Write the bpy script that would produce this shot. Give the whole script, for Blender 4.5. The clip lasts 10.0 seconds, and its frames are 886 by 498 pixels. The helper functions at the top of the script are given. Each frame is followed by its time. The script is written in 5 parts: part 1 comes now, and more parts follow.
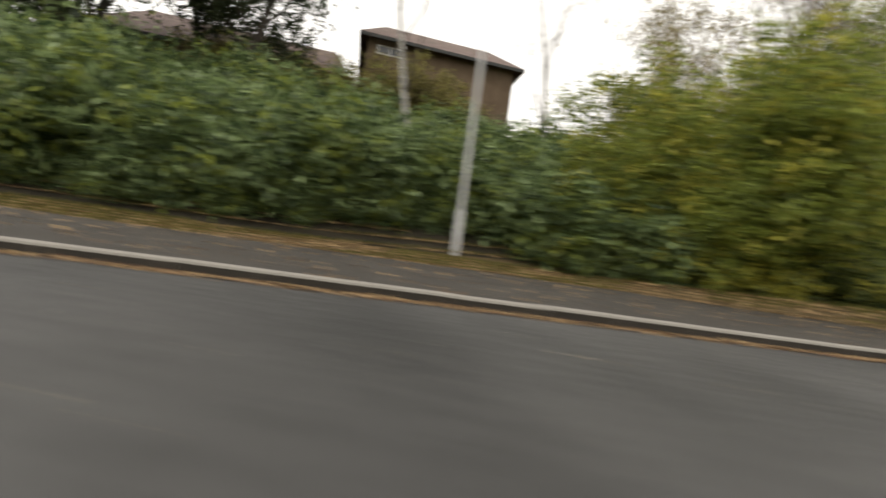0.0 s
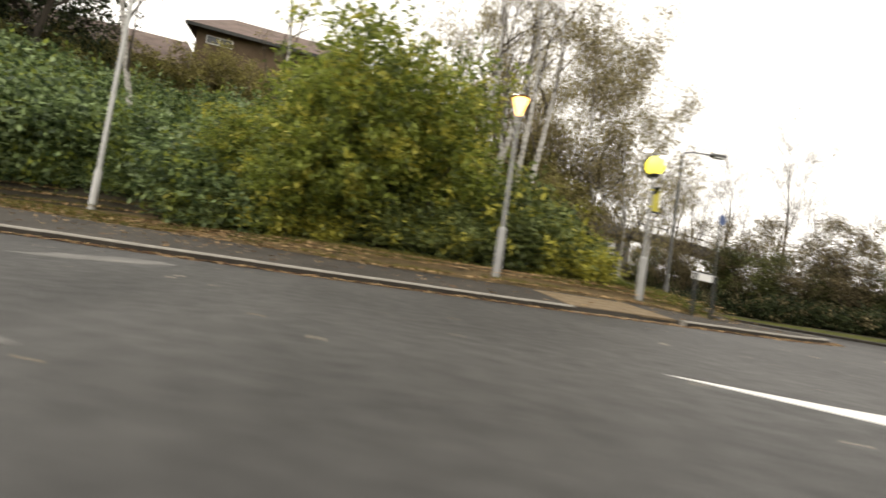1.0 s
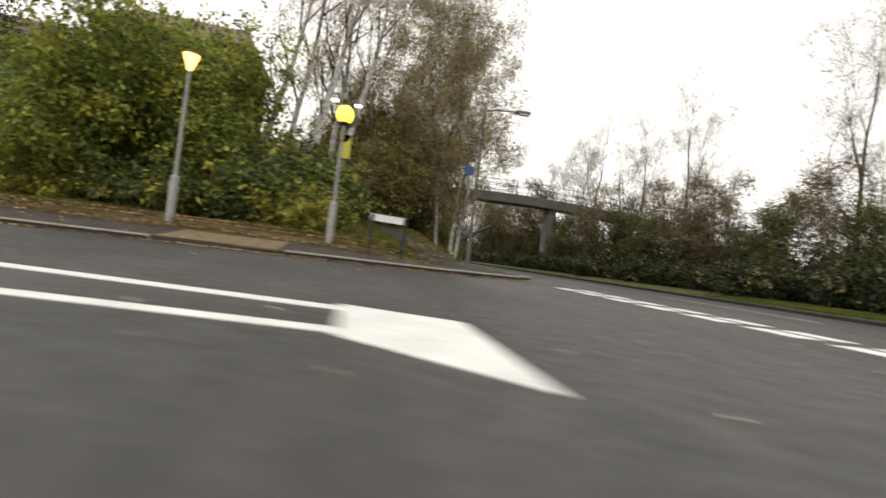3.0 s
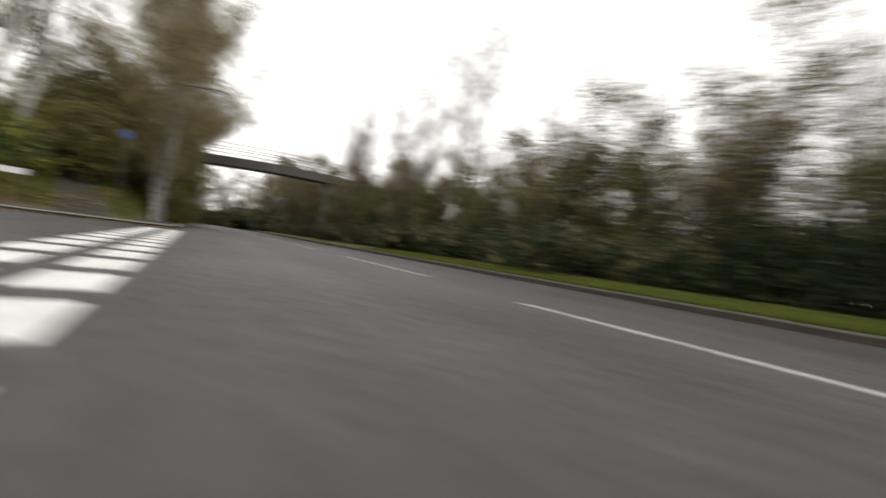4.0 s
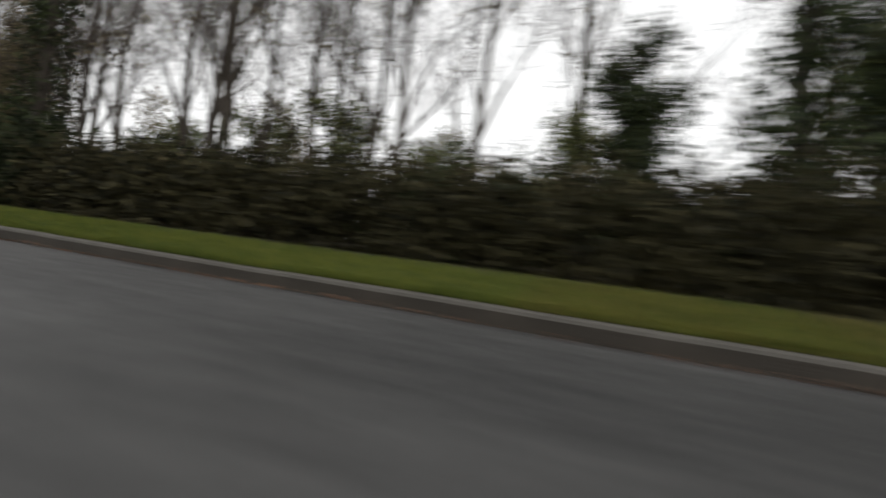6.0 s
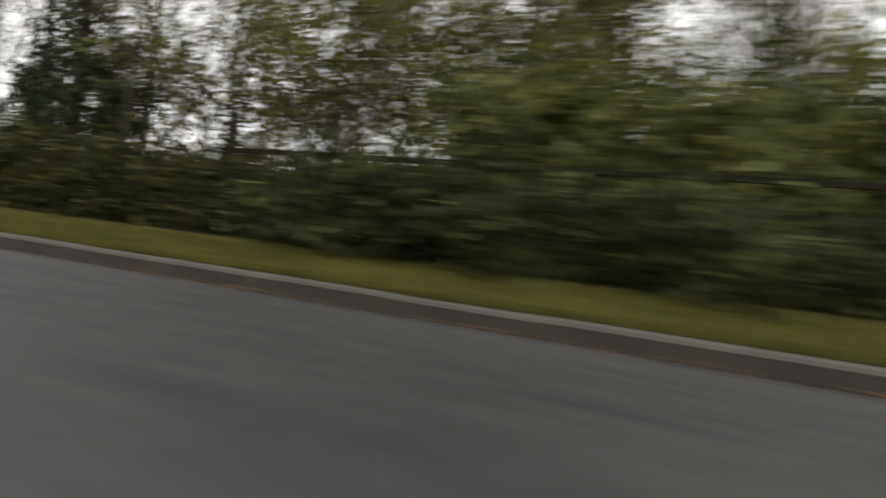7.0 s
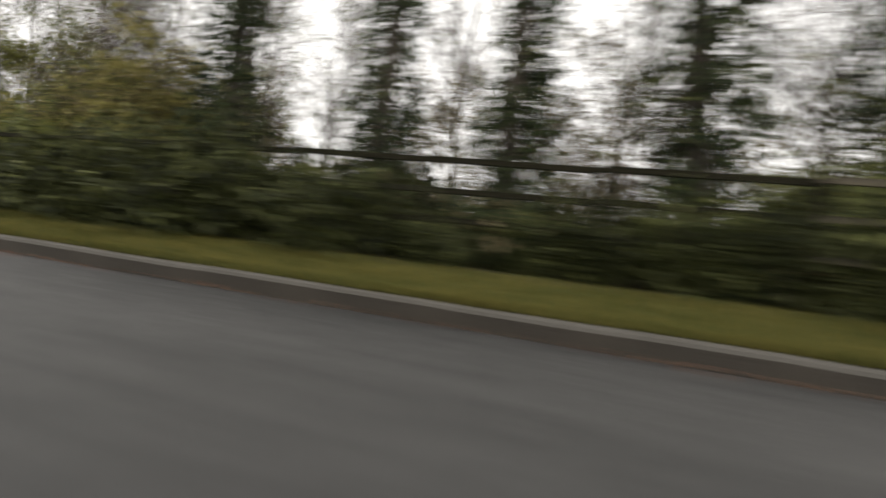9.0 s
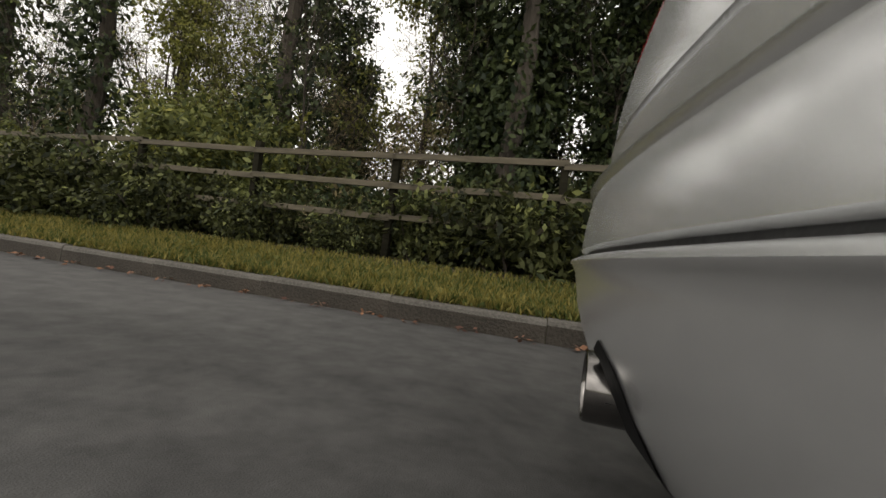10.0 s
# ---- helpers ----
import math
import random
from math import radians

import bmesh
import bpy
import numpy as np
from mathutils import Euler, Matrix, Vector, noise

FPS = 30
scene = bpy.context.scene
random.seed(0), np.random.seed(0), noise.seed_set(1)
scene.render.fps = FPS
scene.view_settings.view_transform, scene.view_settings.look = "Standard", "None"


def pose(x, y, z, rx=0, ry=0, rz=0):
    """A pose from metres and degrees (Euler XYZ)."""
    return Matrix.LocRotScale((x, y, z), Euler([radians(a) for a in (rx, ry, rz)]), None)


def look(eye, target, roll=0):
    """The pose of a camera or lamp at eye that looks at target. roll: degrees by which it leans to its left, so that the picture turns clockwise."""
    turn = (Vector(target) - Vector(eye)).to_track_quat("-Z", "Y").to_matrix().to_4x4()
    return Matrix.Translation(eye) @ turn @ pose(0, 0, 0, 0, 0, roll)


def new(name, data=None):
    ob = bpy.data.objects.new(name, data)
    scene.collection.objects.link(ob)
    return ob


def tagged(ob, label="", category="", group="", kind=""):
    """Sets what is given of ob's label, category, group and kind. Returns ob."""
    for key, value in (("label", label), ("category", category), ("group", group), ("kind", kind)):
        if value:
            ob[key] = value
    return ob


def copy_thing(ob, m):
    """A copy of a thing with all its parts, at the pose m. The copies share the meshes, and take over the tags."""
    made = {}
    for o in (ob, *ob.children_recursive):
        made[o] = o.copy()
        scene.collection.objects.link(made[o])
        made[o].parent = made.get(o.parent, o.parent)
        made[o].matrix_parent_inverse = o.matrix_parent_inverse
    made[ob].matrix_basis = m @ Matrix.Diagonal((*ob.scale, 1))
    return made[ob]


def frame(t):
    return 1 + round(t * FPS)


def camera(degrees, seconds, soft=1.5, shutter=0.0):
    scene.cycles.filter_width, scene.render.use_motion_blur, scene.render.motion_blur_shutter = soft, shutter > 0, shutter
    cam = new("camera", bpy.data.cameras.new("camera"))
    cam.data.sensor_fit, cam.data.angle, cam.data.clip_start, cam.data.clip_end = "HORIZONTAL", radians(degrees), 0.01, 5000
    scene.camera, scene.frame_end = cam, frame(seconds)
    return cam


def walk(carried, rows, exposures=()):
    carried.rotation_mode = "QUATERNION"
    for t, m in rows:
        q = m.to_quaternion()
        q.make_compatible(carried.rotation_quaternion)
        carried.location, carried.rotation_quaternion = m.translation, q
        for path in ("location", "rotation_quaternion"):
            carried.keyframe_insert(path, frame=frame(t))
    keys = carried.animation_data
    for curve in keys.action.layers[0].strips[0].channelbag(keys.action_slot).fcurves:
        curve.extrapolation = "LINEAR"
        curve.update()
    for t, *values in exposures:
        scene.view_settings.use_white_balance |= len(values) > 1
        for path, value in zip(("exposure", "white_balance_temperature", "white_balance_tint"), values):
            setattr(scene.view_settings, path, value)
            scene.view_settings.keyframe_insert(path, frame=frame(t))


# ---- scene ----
# the camera: mounted low at the rear corner of a car, looking across to its nearside
cam = camera(92.9, 10.0, soft=1.5, shutter=0.62)


def stand(x, y, z, turn, tilt, lean):
    """A pose at (x, y, z), turned about z, tilted up and leaning to the left, in degrees."""
    return pose(x, y, z, 90 + tilt, 0, turn) @ pose(0, 0, 0, 0, 0, lean)


PATH = [
    (0.0, stand(-4.79, -16.41, 0.405, 78.24, 1.90, 7.90)),
    (0.5, stand(-2.47, -10.10, 0.405, 78.32, 2.04, 8.44)),
    (1.0, stand(-0.85, -6.89, 0.405, 75.32, 2.87, 8.52)),
    (1.6, stand(0.12, -4.22, 0.405, 75.34, 2.85, 7.71)),
    (2.1, stand(0.94, -3.02, 0.405, 74.63, 2.38, 7.27)),
    (3.3, stand(2.85, 3.49, 0.405, 78.74, 0.79, 7.03)),
    (3.5, stand(4.44, 4.79, 0.405, 74.60, 0.75, 8.13)),
    (3.7, stand(6.06, 6.05, 0.405, 70.63, 0.23, 7.82)),
    (3.9, stand(7.84, 7.07, 0.405, 64.20, 0.71, 7.88)),
    (4.2, stand(10.18, 8.53, 0.405, 50.70, 0.21, 7.29)),
    (4.5, stand(12.48, 9.90, 0.405, 46.94, 0.08, 7.26)),
    (4.8, stand(14.95, 11.23, 0.405, 40.30, 0.00, 7.20)),
    (5.0, stand(16.75, 11.70, 0.405, 33.00, 0.10, 7.20)),
    (5.2, stand(18.65, 12.01, 0.405, 27.50, 0.20, 7.20)),
    (6.3, stand(31.25, 12.25, 0.405, 18.50, 0.90, 7.10)),
    (6.5, stand(33.95, 12.29, 0.405, 17.80, 0.90, 7.10)),
    (7.0, stand(40.85, 12.38, 0.405, 16.20, 0.90, 7.00)),
    (7.5, stand(48.15, 12.42, 0.405, 15.80, 0.90, 7.00)),
    (8.0, stand(55.65, 12.44, 0.405, 15.80, 0.90, 7.00)),
    (8.5, stand(63.15, 12.45, 0.405, 15.60, 0.90, 7.00)),
    (9.0, stand(70.65, 12.46, 0.405, 15.40, 0.90, 7.00)),
    (9.5, stand(78.15, 12.47, 0.405, 15.20, 0.90, 7.00)),
    (9.8, stand(82.65, 12.48, 0.405, 15.45, 0.90, 7.00)),
    (9.9, stand(84.22, 12.48, 0.405, 15.55, 0.90, 7.00)),
    (9.9667, stand(85.62, 12.48, 0.405, 15.60, 0.90, 7.00)),
    (10.0, stand(85.65, 12.48, 0.405, 15.60, 0.90, 7.00)),
]
walk(cam, PATH, [(0.0, 0.55, 6800, 10), (1.0, 0.84, 7000, 10), (2.1, 0.68, 7000, 10), (3.5, 0.42, 6600, 10), (4.2, 0.4, 6500, 10), (5.0, -0.05, 6350, 10), (6.5, 0.3, 6300, 10),
                 (7.0, 0.5, 6450, 10), (7.5, 0.9, 6450, 10), (8.0, 0.98, 6550, 10), (8.5, 0.8, 6650, 10), (9.0, 0.6, 6600, 10), (9.5, 0.6, 6600, 10), (10.0, 0.6, 6750, 10)])

# ---- world and light: a bright overcast autumn day ----
world = bpy.data.worlds.new("overcast_sky")
scene.world = world
world.use_nodes = True
wn, wl = world.node_tree.nodes, world.node_tree.links
sky = wn.new("ShaderNodeTexSky")
sky.sky_type = 'NISHITA'
sky.sun_disc = False
sky.sun_elevation = radians(38)
sky.sun_rotation = radians(200)
sky.dust_density = 6.0
sky.ozone_density = 0.5
soften = wn.new("ShaderNodeHueSaturation")
soften.inputs["Saturation"].default_value = 0.12
cloud = wn.new("ShaderNodeMixRGB")
cloud.inputs[0].default_value = 0.75
cloud.inputs[2].default_value = (10.2, 10.0, 9.65, 1)
wl.new(sky.outputs[0], soften.inputs["Color"])
wl.new(soften.outputs[0], cloud.inputs[1])
wl.new(cloud.outputs[0], wn["Background"].inputs["Color"])
wn["Background"].inputs["Strength"].default_value = 0.12
sun_data = bpy.data.lights.new("sun", 'SUN')
sun_data.energy = 0.7
sun_data.angle = radians(25)
sun_data.color = (1.0, 0.97, 0.92)
sun = new("sun", sun_data)
sun.matrix_world = look((0, 0, 30), (-18, 12, 0))

# ---- materials ----
def material(name, dark, light, scale=6.0, rough=0.8, bump=0.2, metal=0.0, fine=60.0, island=0.0, stretch=(1, 1, 1), spec=0.3, wear=0.0, thin=0.0, contrast=0.2):
    """A surface with variation at two scales between two colours, and a fine relief."""
    m = bpy.data.materials.new(name)
    m.use_nodes = True
    n, l = m.node_tree.nodes, m.node_tree.links
    b = n["Principled BSDF"]
    co = n.new("ShaderNodeTexCoord")
    mp = n.new("ShaderNodeMapping")
    mp.inputs["Scale"].default_value = stretch
    l.new(co.outputs["Object"], mp.inputs[0])
    big, small = n.new("ShaderNodeTexNoise"), n.new("ShaderNodeTexNoise")
    big.inputs["Scale"].default_value, small.inputs["Scale"].default_value = scale, fine
    big.inputs["Detail"].default_value, small.inputs["Detail"].default_value = 5, 3
    l.new(mp.outputs[0], big.inputs["Vector"])
    l.new(mp.outputs[0], small.inputs["Vector"])
    mix = n.new("ShaderNodeMath")
    mix.operation = 'MULTIPLY_ADD'
    mix.inputs[1].default_value = 0.45
    l.new(small.outputs[0], mix.inputs[0])
    half = n.new("ShaderNodeMath")
    half.operation = 'MULTIPLY'
    half.inputs[1].default_value = 0.55
    l.new(big.outputs[0], half.inputs[0])
    l.new(half.outputs[0], mix.inputs[2])
    last = mix
    if island:
        geo = n.new("ShaderNodeNewGeometry")
        isl = n.new("ShaderNodeMath")
        isl.operation = 'MULTIPLY_ADD'
        isl.inputs[1].default_value = island
        l.new(geo.outputs["Random Per Island"], isl.inputs[0])
        l.new(mix.outputs[0], isl.inputs[2])
        sub = n.new("ShaderNodeMath")
        sub.operation = 'SUBTRACT'
        sub.inputs[1].default_value = island / 2
        l.new(isl.outputs[0], sub.inputs[0])
        last = sub
    if wear:
        # long bands worn by traffic, and patches
        band, m2 = n.new("ShaderNodeTexNoise"), n.new("ShaderNodeMapping")
        m2.inputs["Scale"].default_value = (0.03, 0.75, 1)
        band.inputs["Scale"].default_value = 1.0
        band.inputs["Detail"].default_value = 4
        l.new(co.outputs["Object"], m2.inputs[0])
        l.new(m2.outputs[0], band.inputs["Vector"])
        add = n.new("ShaderNodeMath")
        add.operation = 'MULTIPLY_ADD'
        add.inputs[1].default_value = wear
        l.new(band.outputs[0], add.inputs[0])
        sub = n.new("ShaderNodeMath")
        sub.operation = 'SUBTRACT'
        sub.inputs[1].default_value = wear / 2
        l.new(last.outputs[0], add.inputs[2])
        l.new(add.outputs[0], sub.inputs[0])
        last = sub
    ramp = n.new("ShaderNodeValToRGB")
    ramp.color_ramp.elements[0].position, ramp.color_ramp.elements[1].position = 0.5 - contrast, 0.5 + contrast
    ramp.color_ramp.elements[0].color, ramp.color_ramp.elements[1].color = (*dark, 1), (*light, 1)
    l.new(last.outputs[0], ramp.inputs[0])
    l.new(ramp.outputs[0], b.inputs["Base Color"])
    b.inputs["Roughness"].default_value = rough
    b.inputs["Metallic"].default_value = metal
    b.inputs["Specular IOR Level"].default_value = spec
    if bump:
        bp = n.new("ShaderNodeBump")
        bp.inputs["Strength"].default_value = bump
        bp.inputs["Distance"].default_value = 0.02
        l.new(small.outputs[0], bp.inputs["Height"])
        l.new(bp.outputs[0], b.inputs["Normal"])
    if thin:
        # a share of the light passes through a leaf
        through_leaf, both = n.new("ShaderNodeBsdfTranslucent"), n.new("ShaderNodeMixShader")
        l.new(ramp.outputs[0], through_leaf.inputs["Color"])
        both.inputs[0].default_value = thin
        l.new(b.outputs[0], both.inputs[1])
        l.new(through_leaf.outputs[0], both.inputs[2])
        l.new(both.outputs[0], n["Material Output"].inputs["Surface"])
    return m


def glow(name, colour, strength):
    m = bpy.data.materials.new(name)
    m.use_nodes = True
    b = m.node_tree.nodes["Principled BSDF"]
    b.inputs["Base Color"].default_value = (*colour, 1)
    b.inputs["Emission Color"].default_value = (*colour, 1)
    b.inputs["Emission Strength"].default_value = strength
    return m


def asphalt(name, dark, light):
    """Worn road surface: broad patches, bands along the traffic, hand-sized mottling and fine stones."""
    m = bpy.data.materials.new(name)
    m.use_nodes = True
    n, l = m.node_tree.nodes, m.node_tree.links
    b = n["Principled BSDF"]
    co = n.new("ShaderNodeTexCoord")

    def layer(scale, detail, stretch=(1, 1, 1), rough=0.55):
        mp, tx = n.new("ShaderNodeMapping"), n.new("ShaderNodeTexNoise")
        mp.inputs["Scale"].default_value = stretch
        tx.inputs["Scale"].default_value, tx.inputs["Detail"].default_value, tx.inputs["Roughness"].default_value = scale, detail, rough
        l.new(co.outputs["Object"], mp.inputs[0])
        l.new(mp.outputs[0], tx.inputs["Vector"])
        return tx.outputs[0]

    def weigh(socket, weight, onto=None):
        w = n.new("ShaderNodeMath")
        w.operation = 'MULTIPLY_ADD'
        w.inputs[1].default_value = weight
        l.new(socket, w.inputs[0])
        if onto is None:
            w.inputs[2].default_value = 0.0
        else:
            l.new(onto, w.inputs[2])
        return w.outputs[0]

    stones = layer(260, 2)
    mottle = layer(7.0, 5, rough=0.68)
    total = weigh(layer(0.4, 3), 0.24)
    total = weigh(layer(1.0, 4, (0.04, 0.9, 1)), 0.26, total)
    total = weigh(mottle, 0.34, total)
    total = weigh(stones, 0.16, total)
    ramp = n.new("ShaderNodeValToRGB")
    ramp.color_ramp.elements[0].position, ramp.color_ramp.elements[1].position = 0.41, 0.62
    ramp.color_ramp.elements[0].color, ramp.color_ramp.elements[1].color = (*dark, 1), (*light, 1)
    l.new(total, ramp.inputs[0])
    l.new(ramp.outputs[0], b.inputs["Base Color"])
    gloss = n.new("ShaderNodeMapRange")
    gloss.inputs["To Min"].default_value, gloss.inputs["To Max"].default_value = 0.75, 0.45
    l.new(mottle, gloss.inputs["Value"])
    l.new(gloss.outputs[0], b.inputs["Roughness"])
    b.inputs["Specular IOR Level"].default_value = 0.4
    bp = n.new("ShaderNodeBump")
    bp.inputs["Strength"].default_value, bp.inputs["Distance"].default_value = 0.45, 0.004
    l.new(stones, bp.inputs["Height"])
    l.new(bp.outputs[0], b.inputs["Normal"])
    return m


ASPHALT = asphalt("asphalt", (0.0175, 0.0173, 0.0170), (0.070, 0.0685, 0.0665))
FOOTWAY = material("footway_asphalt", (0.027, 0.0235, 0.0195), (0.058, 0.0515, 0.043), 1.2, 0.85, 0.5, fine=80)
KERB = material("kerb_concrete", (0.035, 0.032, 0.027), (0.12, 0.112, 0.098), 2.0, 0.9, 0.4, fine=70)
KERB_FACE = material("darker_kerb_face", (0.012, 0.0105, 0.0085), (0.055, 0.047, 0.037), 3.0, 0.95, 0.5, fine=60)
KERB_PALE = material("worn_pale_kerb", (0.16, 0.148, 0.13), (0.36, 0.34, 0.30), 2.0, 0.9, 0.4, fine=70)
TACTILE = material("tactile_paving", (0.12, 0.088, 0.052), (0.20, 0.152, 0.094), 2.0, 0.9, 0.4)
PAINT_WORN = material("worn_road_paint", (0.10, 0.10, 0.097), (0.46, 0.455, 0.44), 6.0, 0.7, 0.3, fine=60)
PAINT = material("road_paint", (0.46, 0.46, 0.445), (0.74, 0.74, 0.72), 3.0, 0.6, 0.25, fine=40)
GRASS = material("verge_grass", (0.03, 0.042, 0.007), (0.105, 0.105, 0.02), 1.6, 0.95, 0.8, fine=120)
GRASS_LUSH = material("lush_grass_blades", (0.04, 0.068, 0.008), (0.145, 0.155, 0.022), 1.5, 0.7, 0, fine=8, island=0.7, thin=0.3)
GRASS_BLADE = material("grass_blades", (0.04, 0.054, 0.008), (0.168, 0.138, 0.032), 1.5, 0.7, 0, fine=8, island=0.7, thin=0.3)
LITTER = material("leaf_litter", (0.036, 0.028, 0.015), (0.175, 0.12, 0.054), 3.0, 0.95, 0.8, fine=50)
SOIL = material("woodland_soil", (0.02, 0.017, 0.012), (0.06, 0.05, 0.03), 2.0, 0.95, 0.8, fine=40)
LEAF_HEDGE = material("hedge_leaves", (0.006, 0.0092, 0.004), (0.034, 0.041, 0.0165), 1.2, 0.8, 0, fine=8, island=0.5, spec=0.12)
LEAF_HEDGE_BROWN = material("brownish_hedge_leaves", (0.009, 0.009, 0.0045), (0.05, 0.044, 0.02), 1.2, 0.8, 0, fine=8, island=0.5, spec=0.12)
LEAF_ROUGH = material("rough_hedge_leaves", (0.014, 0.016, 0.0055), (0.076, 0.075, 0.024), 1.2, 0.65, 0, fine=8, island=0.5, thin=0.25, spec=0.15)
LEAF_MID = material("olive_green_leaves", (0.034, 0.045, 0.016), (0.185, 0.197, 0.068), 1.2, 0.55, 0, fine=8, island=0.55, thin=0.35, spec=0.2)
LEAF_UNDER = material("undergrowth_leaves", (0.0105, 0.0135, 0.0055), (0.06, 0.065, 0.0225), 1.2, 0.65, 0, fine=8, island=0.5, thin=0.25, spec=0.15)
LEAF_OLD = material("rotting_leaves", (0.05, 0.022, 0.014), (0.16, 0.08, 0.045), 2.0, 0.8, 0, fine=20, island=0.6)
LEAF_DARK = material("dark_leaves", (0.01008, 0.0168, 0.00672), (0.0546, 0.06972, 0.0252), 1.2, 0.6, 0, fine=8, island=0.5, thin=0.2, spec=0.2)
LEAF_GREEN = material("green_leaves", (0.032, 0.058, 0.022), (0.27, 0.355, 0.15), 1.2, 0.46, 0, fine=8, island=0.55, thin=0.35)
LEAF_FRESH = material("fresh_green_leaves", (0.03, 0.046, 0.014), (0.20, 0.24, 0.078), 1.2, 0.5, 0, fine=8, island=0.55, thin=0.4, spec=0.3)
LEAF_OLIVE = material("olive_leaves", (0.065, 0.09, 0.02), (0.30, 0.35, 0.068), 1.0, 0.5, 0, fine=8, island=0.55, thin=0.45)
LEAF_ROADSIDE = material("brownish_olive_leaves", (0.062, 0.068, 0.016), (0.235, 0.232, 0.055), 1.0, 0.5, 0, fine=8, island=0.55, thin=0.45)
LEAF_BANK = material("pale_olive_brown_leaves", (0.10, 0.092, 0.03), (0.36, 0.32, 0.11), 1.0, 0.55, 0, fine=8, island=0.6, thin=0.5)
LEAF_YELLOW = material("yellowing_leaves", (0.16, 0.165, 0.025), (0.47, 0.44, 0.075), 1.0, 0.5, 0, fine=8, island=0.6, thin=0.4)
LEAF_BROWN = material("brown_leaves", (0.08, 0.067, 0.034), (0.26, 0.21, 0.108), 1.0, 0.6, 0, fine=8, island=0.5, thin=0.3)
LEAF_BIRCH = material("birch_leaves", (0.12, 0.10, 0.042), (0.38, 0.32, 0.14), 1.0, 0.6, 0, fine=8, island=0.6, thin=0.35)
LEAF_PALE = material("bleached_fallen_leaves", (0.28, 0.22, 0.14), (0.55, 0.48, 0.36), 2.0, 0.7, 0, fine=20, island=0.7)
LEAF_FALLEN = material("fallen_leaves", (0.1344, 0.0756, 0.0336), (0.42, 0.2856, 0.1428), 2.0, 0.7, 0, fine=20, island=0.7)
BARK = material("bark", (0.03, 0.025, 0.02), (0.09, 0.075, 0.06), 3.0, 0.95, 0.9, fine=30, stretch=(1, 1, 0.2))
TWIG = material("twigs", (0.035, 0.027, 0.02), (0.10, 0.08, 0.06), 1.0, 0.9, 0, fine=10, island=0.4)
BIRCH_TWIG = material("birch_twigs", (0.06, 0.045, 0.032), (0.18, 0.14, 0.10), 1.0, 0.9, 0, fine=10, island=0.5)
BIRCH = material("birch_bark", (0.08, 0.07, 0.06), (0.62, 0.60, 0.56), 2.5, 0.8, 0.4, fine=9, stretch=(1, 1, 2.5))
BRIGHT_STEEL = material("pale_galvanised_steel", (0.42, 0.42, 0.41), (0.60, 0.60, 0.59), 4.0, 0.5, 0.1)
OLD_STEEL = material("weathered_steel", (0.07, 0.07, 0.066), (0.14, 0.14, 0.135), 4.0, 0.6, 0.1)
DULL_STEEL = material("dull_mossy_steel", (0.035, 0.038, 0.032), (0.085, 0.088, 0.075), 4.0, 0.7, 0.1)
STEEL = material("galvanised_steel", (0.22, 0.22, 0.215), (0.36, 0.36, 0.35), 4.0, 0.5, 0.1)
OLD_WOOD = material("dark_fence_wood", (0.006, 0.006, 0.004), (0.022, 0.02, 0.013), 2.0, 0.95, 0.5, fine=25, stretch=(0.15, 1, 1), spec=0.05)
WOOD = material("weathered_rail", (0.032, 0.028, 0.02), (0.11, 0.094, 0.064), 2.0, 0.9, 0.5, fine=25, stretch=(0.15, 1, 1))
CONCRETE = material("bridge_concrete", (0.10, 0.095, 0.09), (0.20, 0.19, 0.18), 0.6, 0.9, 0.3, fine=20)
DARK_STEEL = material("dark_painted_steel", (0.02, 0.022, 0.022), (0.05, 0.052, 0.05), 3.0, 0.5, 0.1)
BRICK = material("brown_brick", (0.0924, 0.063, 0.04032), (0.168, 0.1218, 0.0798), 1.5, 0.9, 0.4, fine=30)
ROOF_TILE = material("brown_roof_tile", (0.08, 0.056, 0.047), (0.19, 0.138, 0.12), 1.5, 0.85, 0.5, fine=30)
WINDOW_GLASS = material("window_glass", (0.03, 0.035, 0.04), (0.05, 0.055, 0.06), 1.0, 0.08, 0, spec=0.6)
SIGN_WHITE = material("sign_white", (0.72, 0.72, 0.70), (0.85, 0.85, 0.84), 5.0, 0.4, 0)
SIGN_YELLOW = material("sign_yellow", (0.40, 0.36, 0.05), (0.52, 0.46, 0.07), 5.0, 0.4, 0)
SIGN_BLUE = material("sign_blue", (0.04, 0.07, 0.17), (0.06, 0.10, 0.24), 5.0, 0.4, 0)
COPPER_HOOD = material("weathered_copper_hood", (0.10, 0.05, 0.025), (0.22, 0.12, 0.06), 6.0, 0.5, 0.1, metal=0.4)
LANTERN_GLOW = glow("lit_lantern", (1.0, 0.60, 0.17), 2.6)
GLOBE_GLOW = glow("lit_yellow_globe", (0.95, 0.86, 0.10), 1.2)
LED_GLOW = glow("white_lamp", (1.0, 0.95, 0.85), 4.0)


# ---- mesh helpers ----
def mesh_of(name, verts, faces, smooth=False):
    me = bpy.data.meshes.new(name)
    me.from_pydata([tuple(v) for v in verts], [], [tuple(f) for f in faces])
    if smooth:
        me.shade_smooth()
        me.set_sharp_from_angle(angle=radians(42))
    me.update()
    return me


def from_bm(name, bm, smooth=False):
    me = bpy.data.meshes.new(name)
    bm.to_mesh(me)
    bm.free()
    if smooth:
        me.shade_smooth()
        me.set_sharp_from_angle(angle=radians(42))
    return me


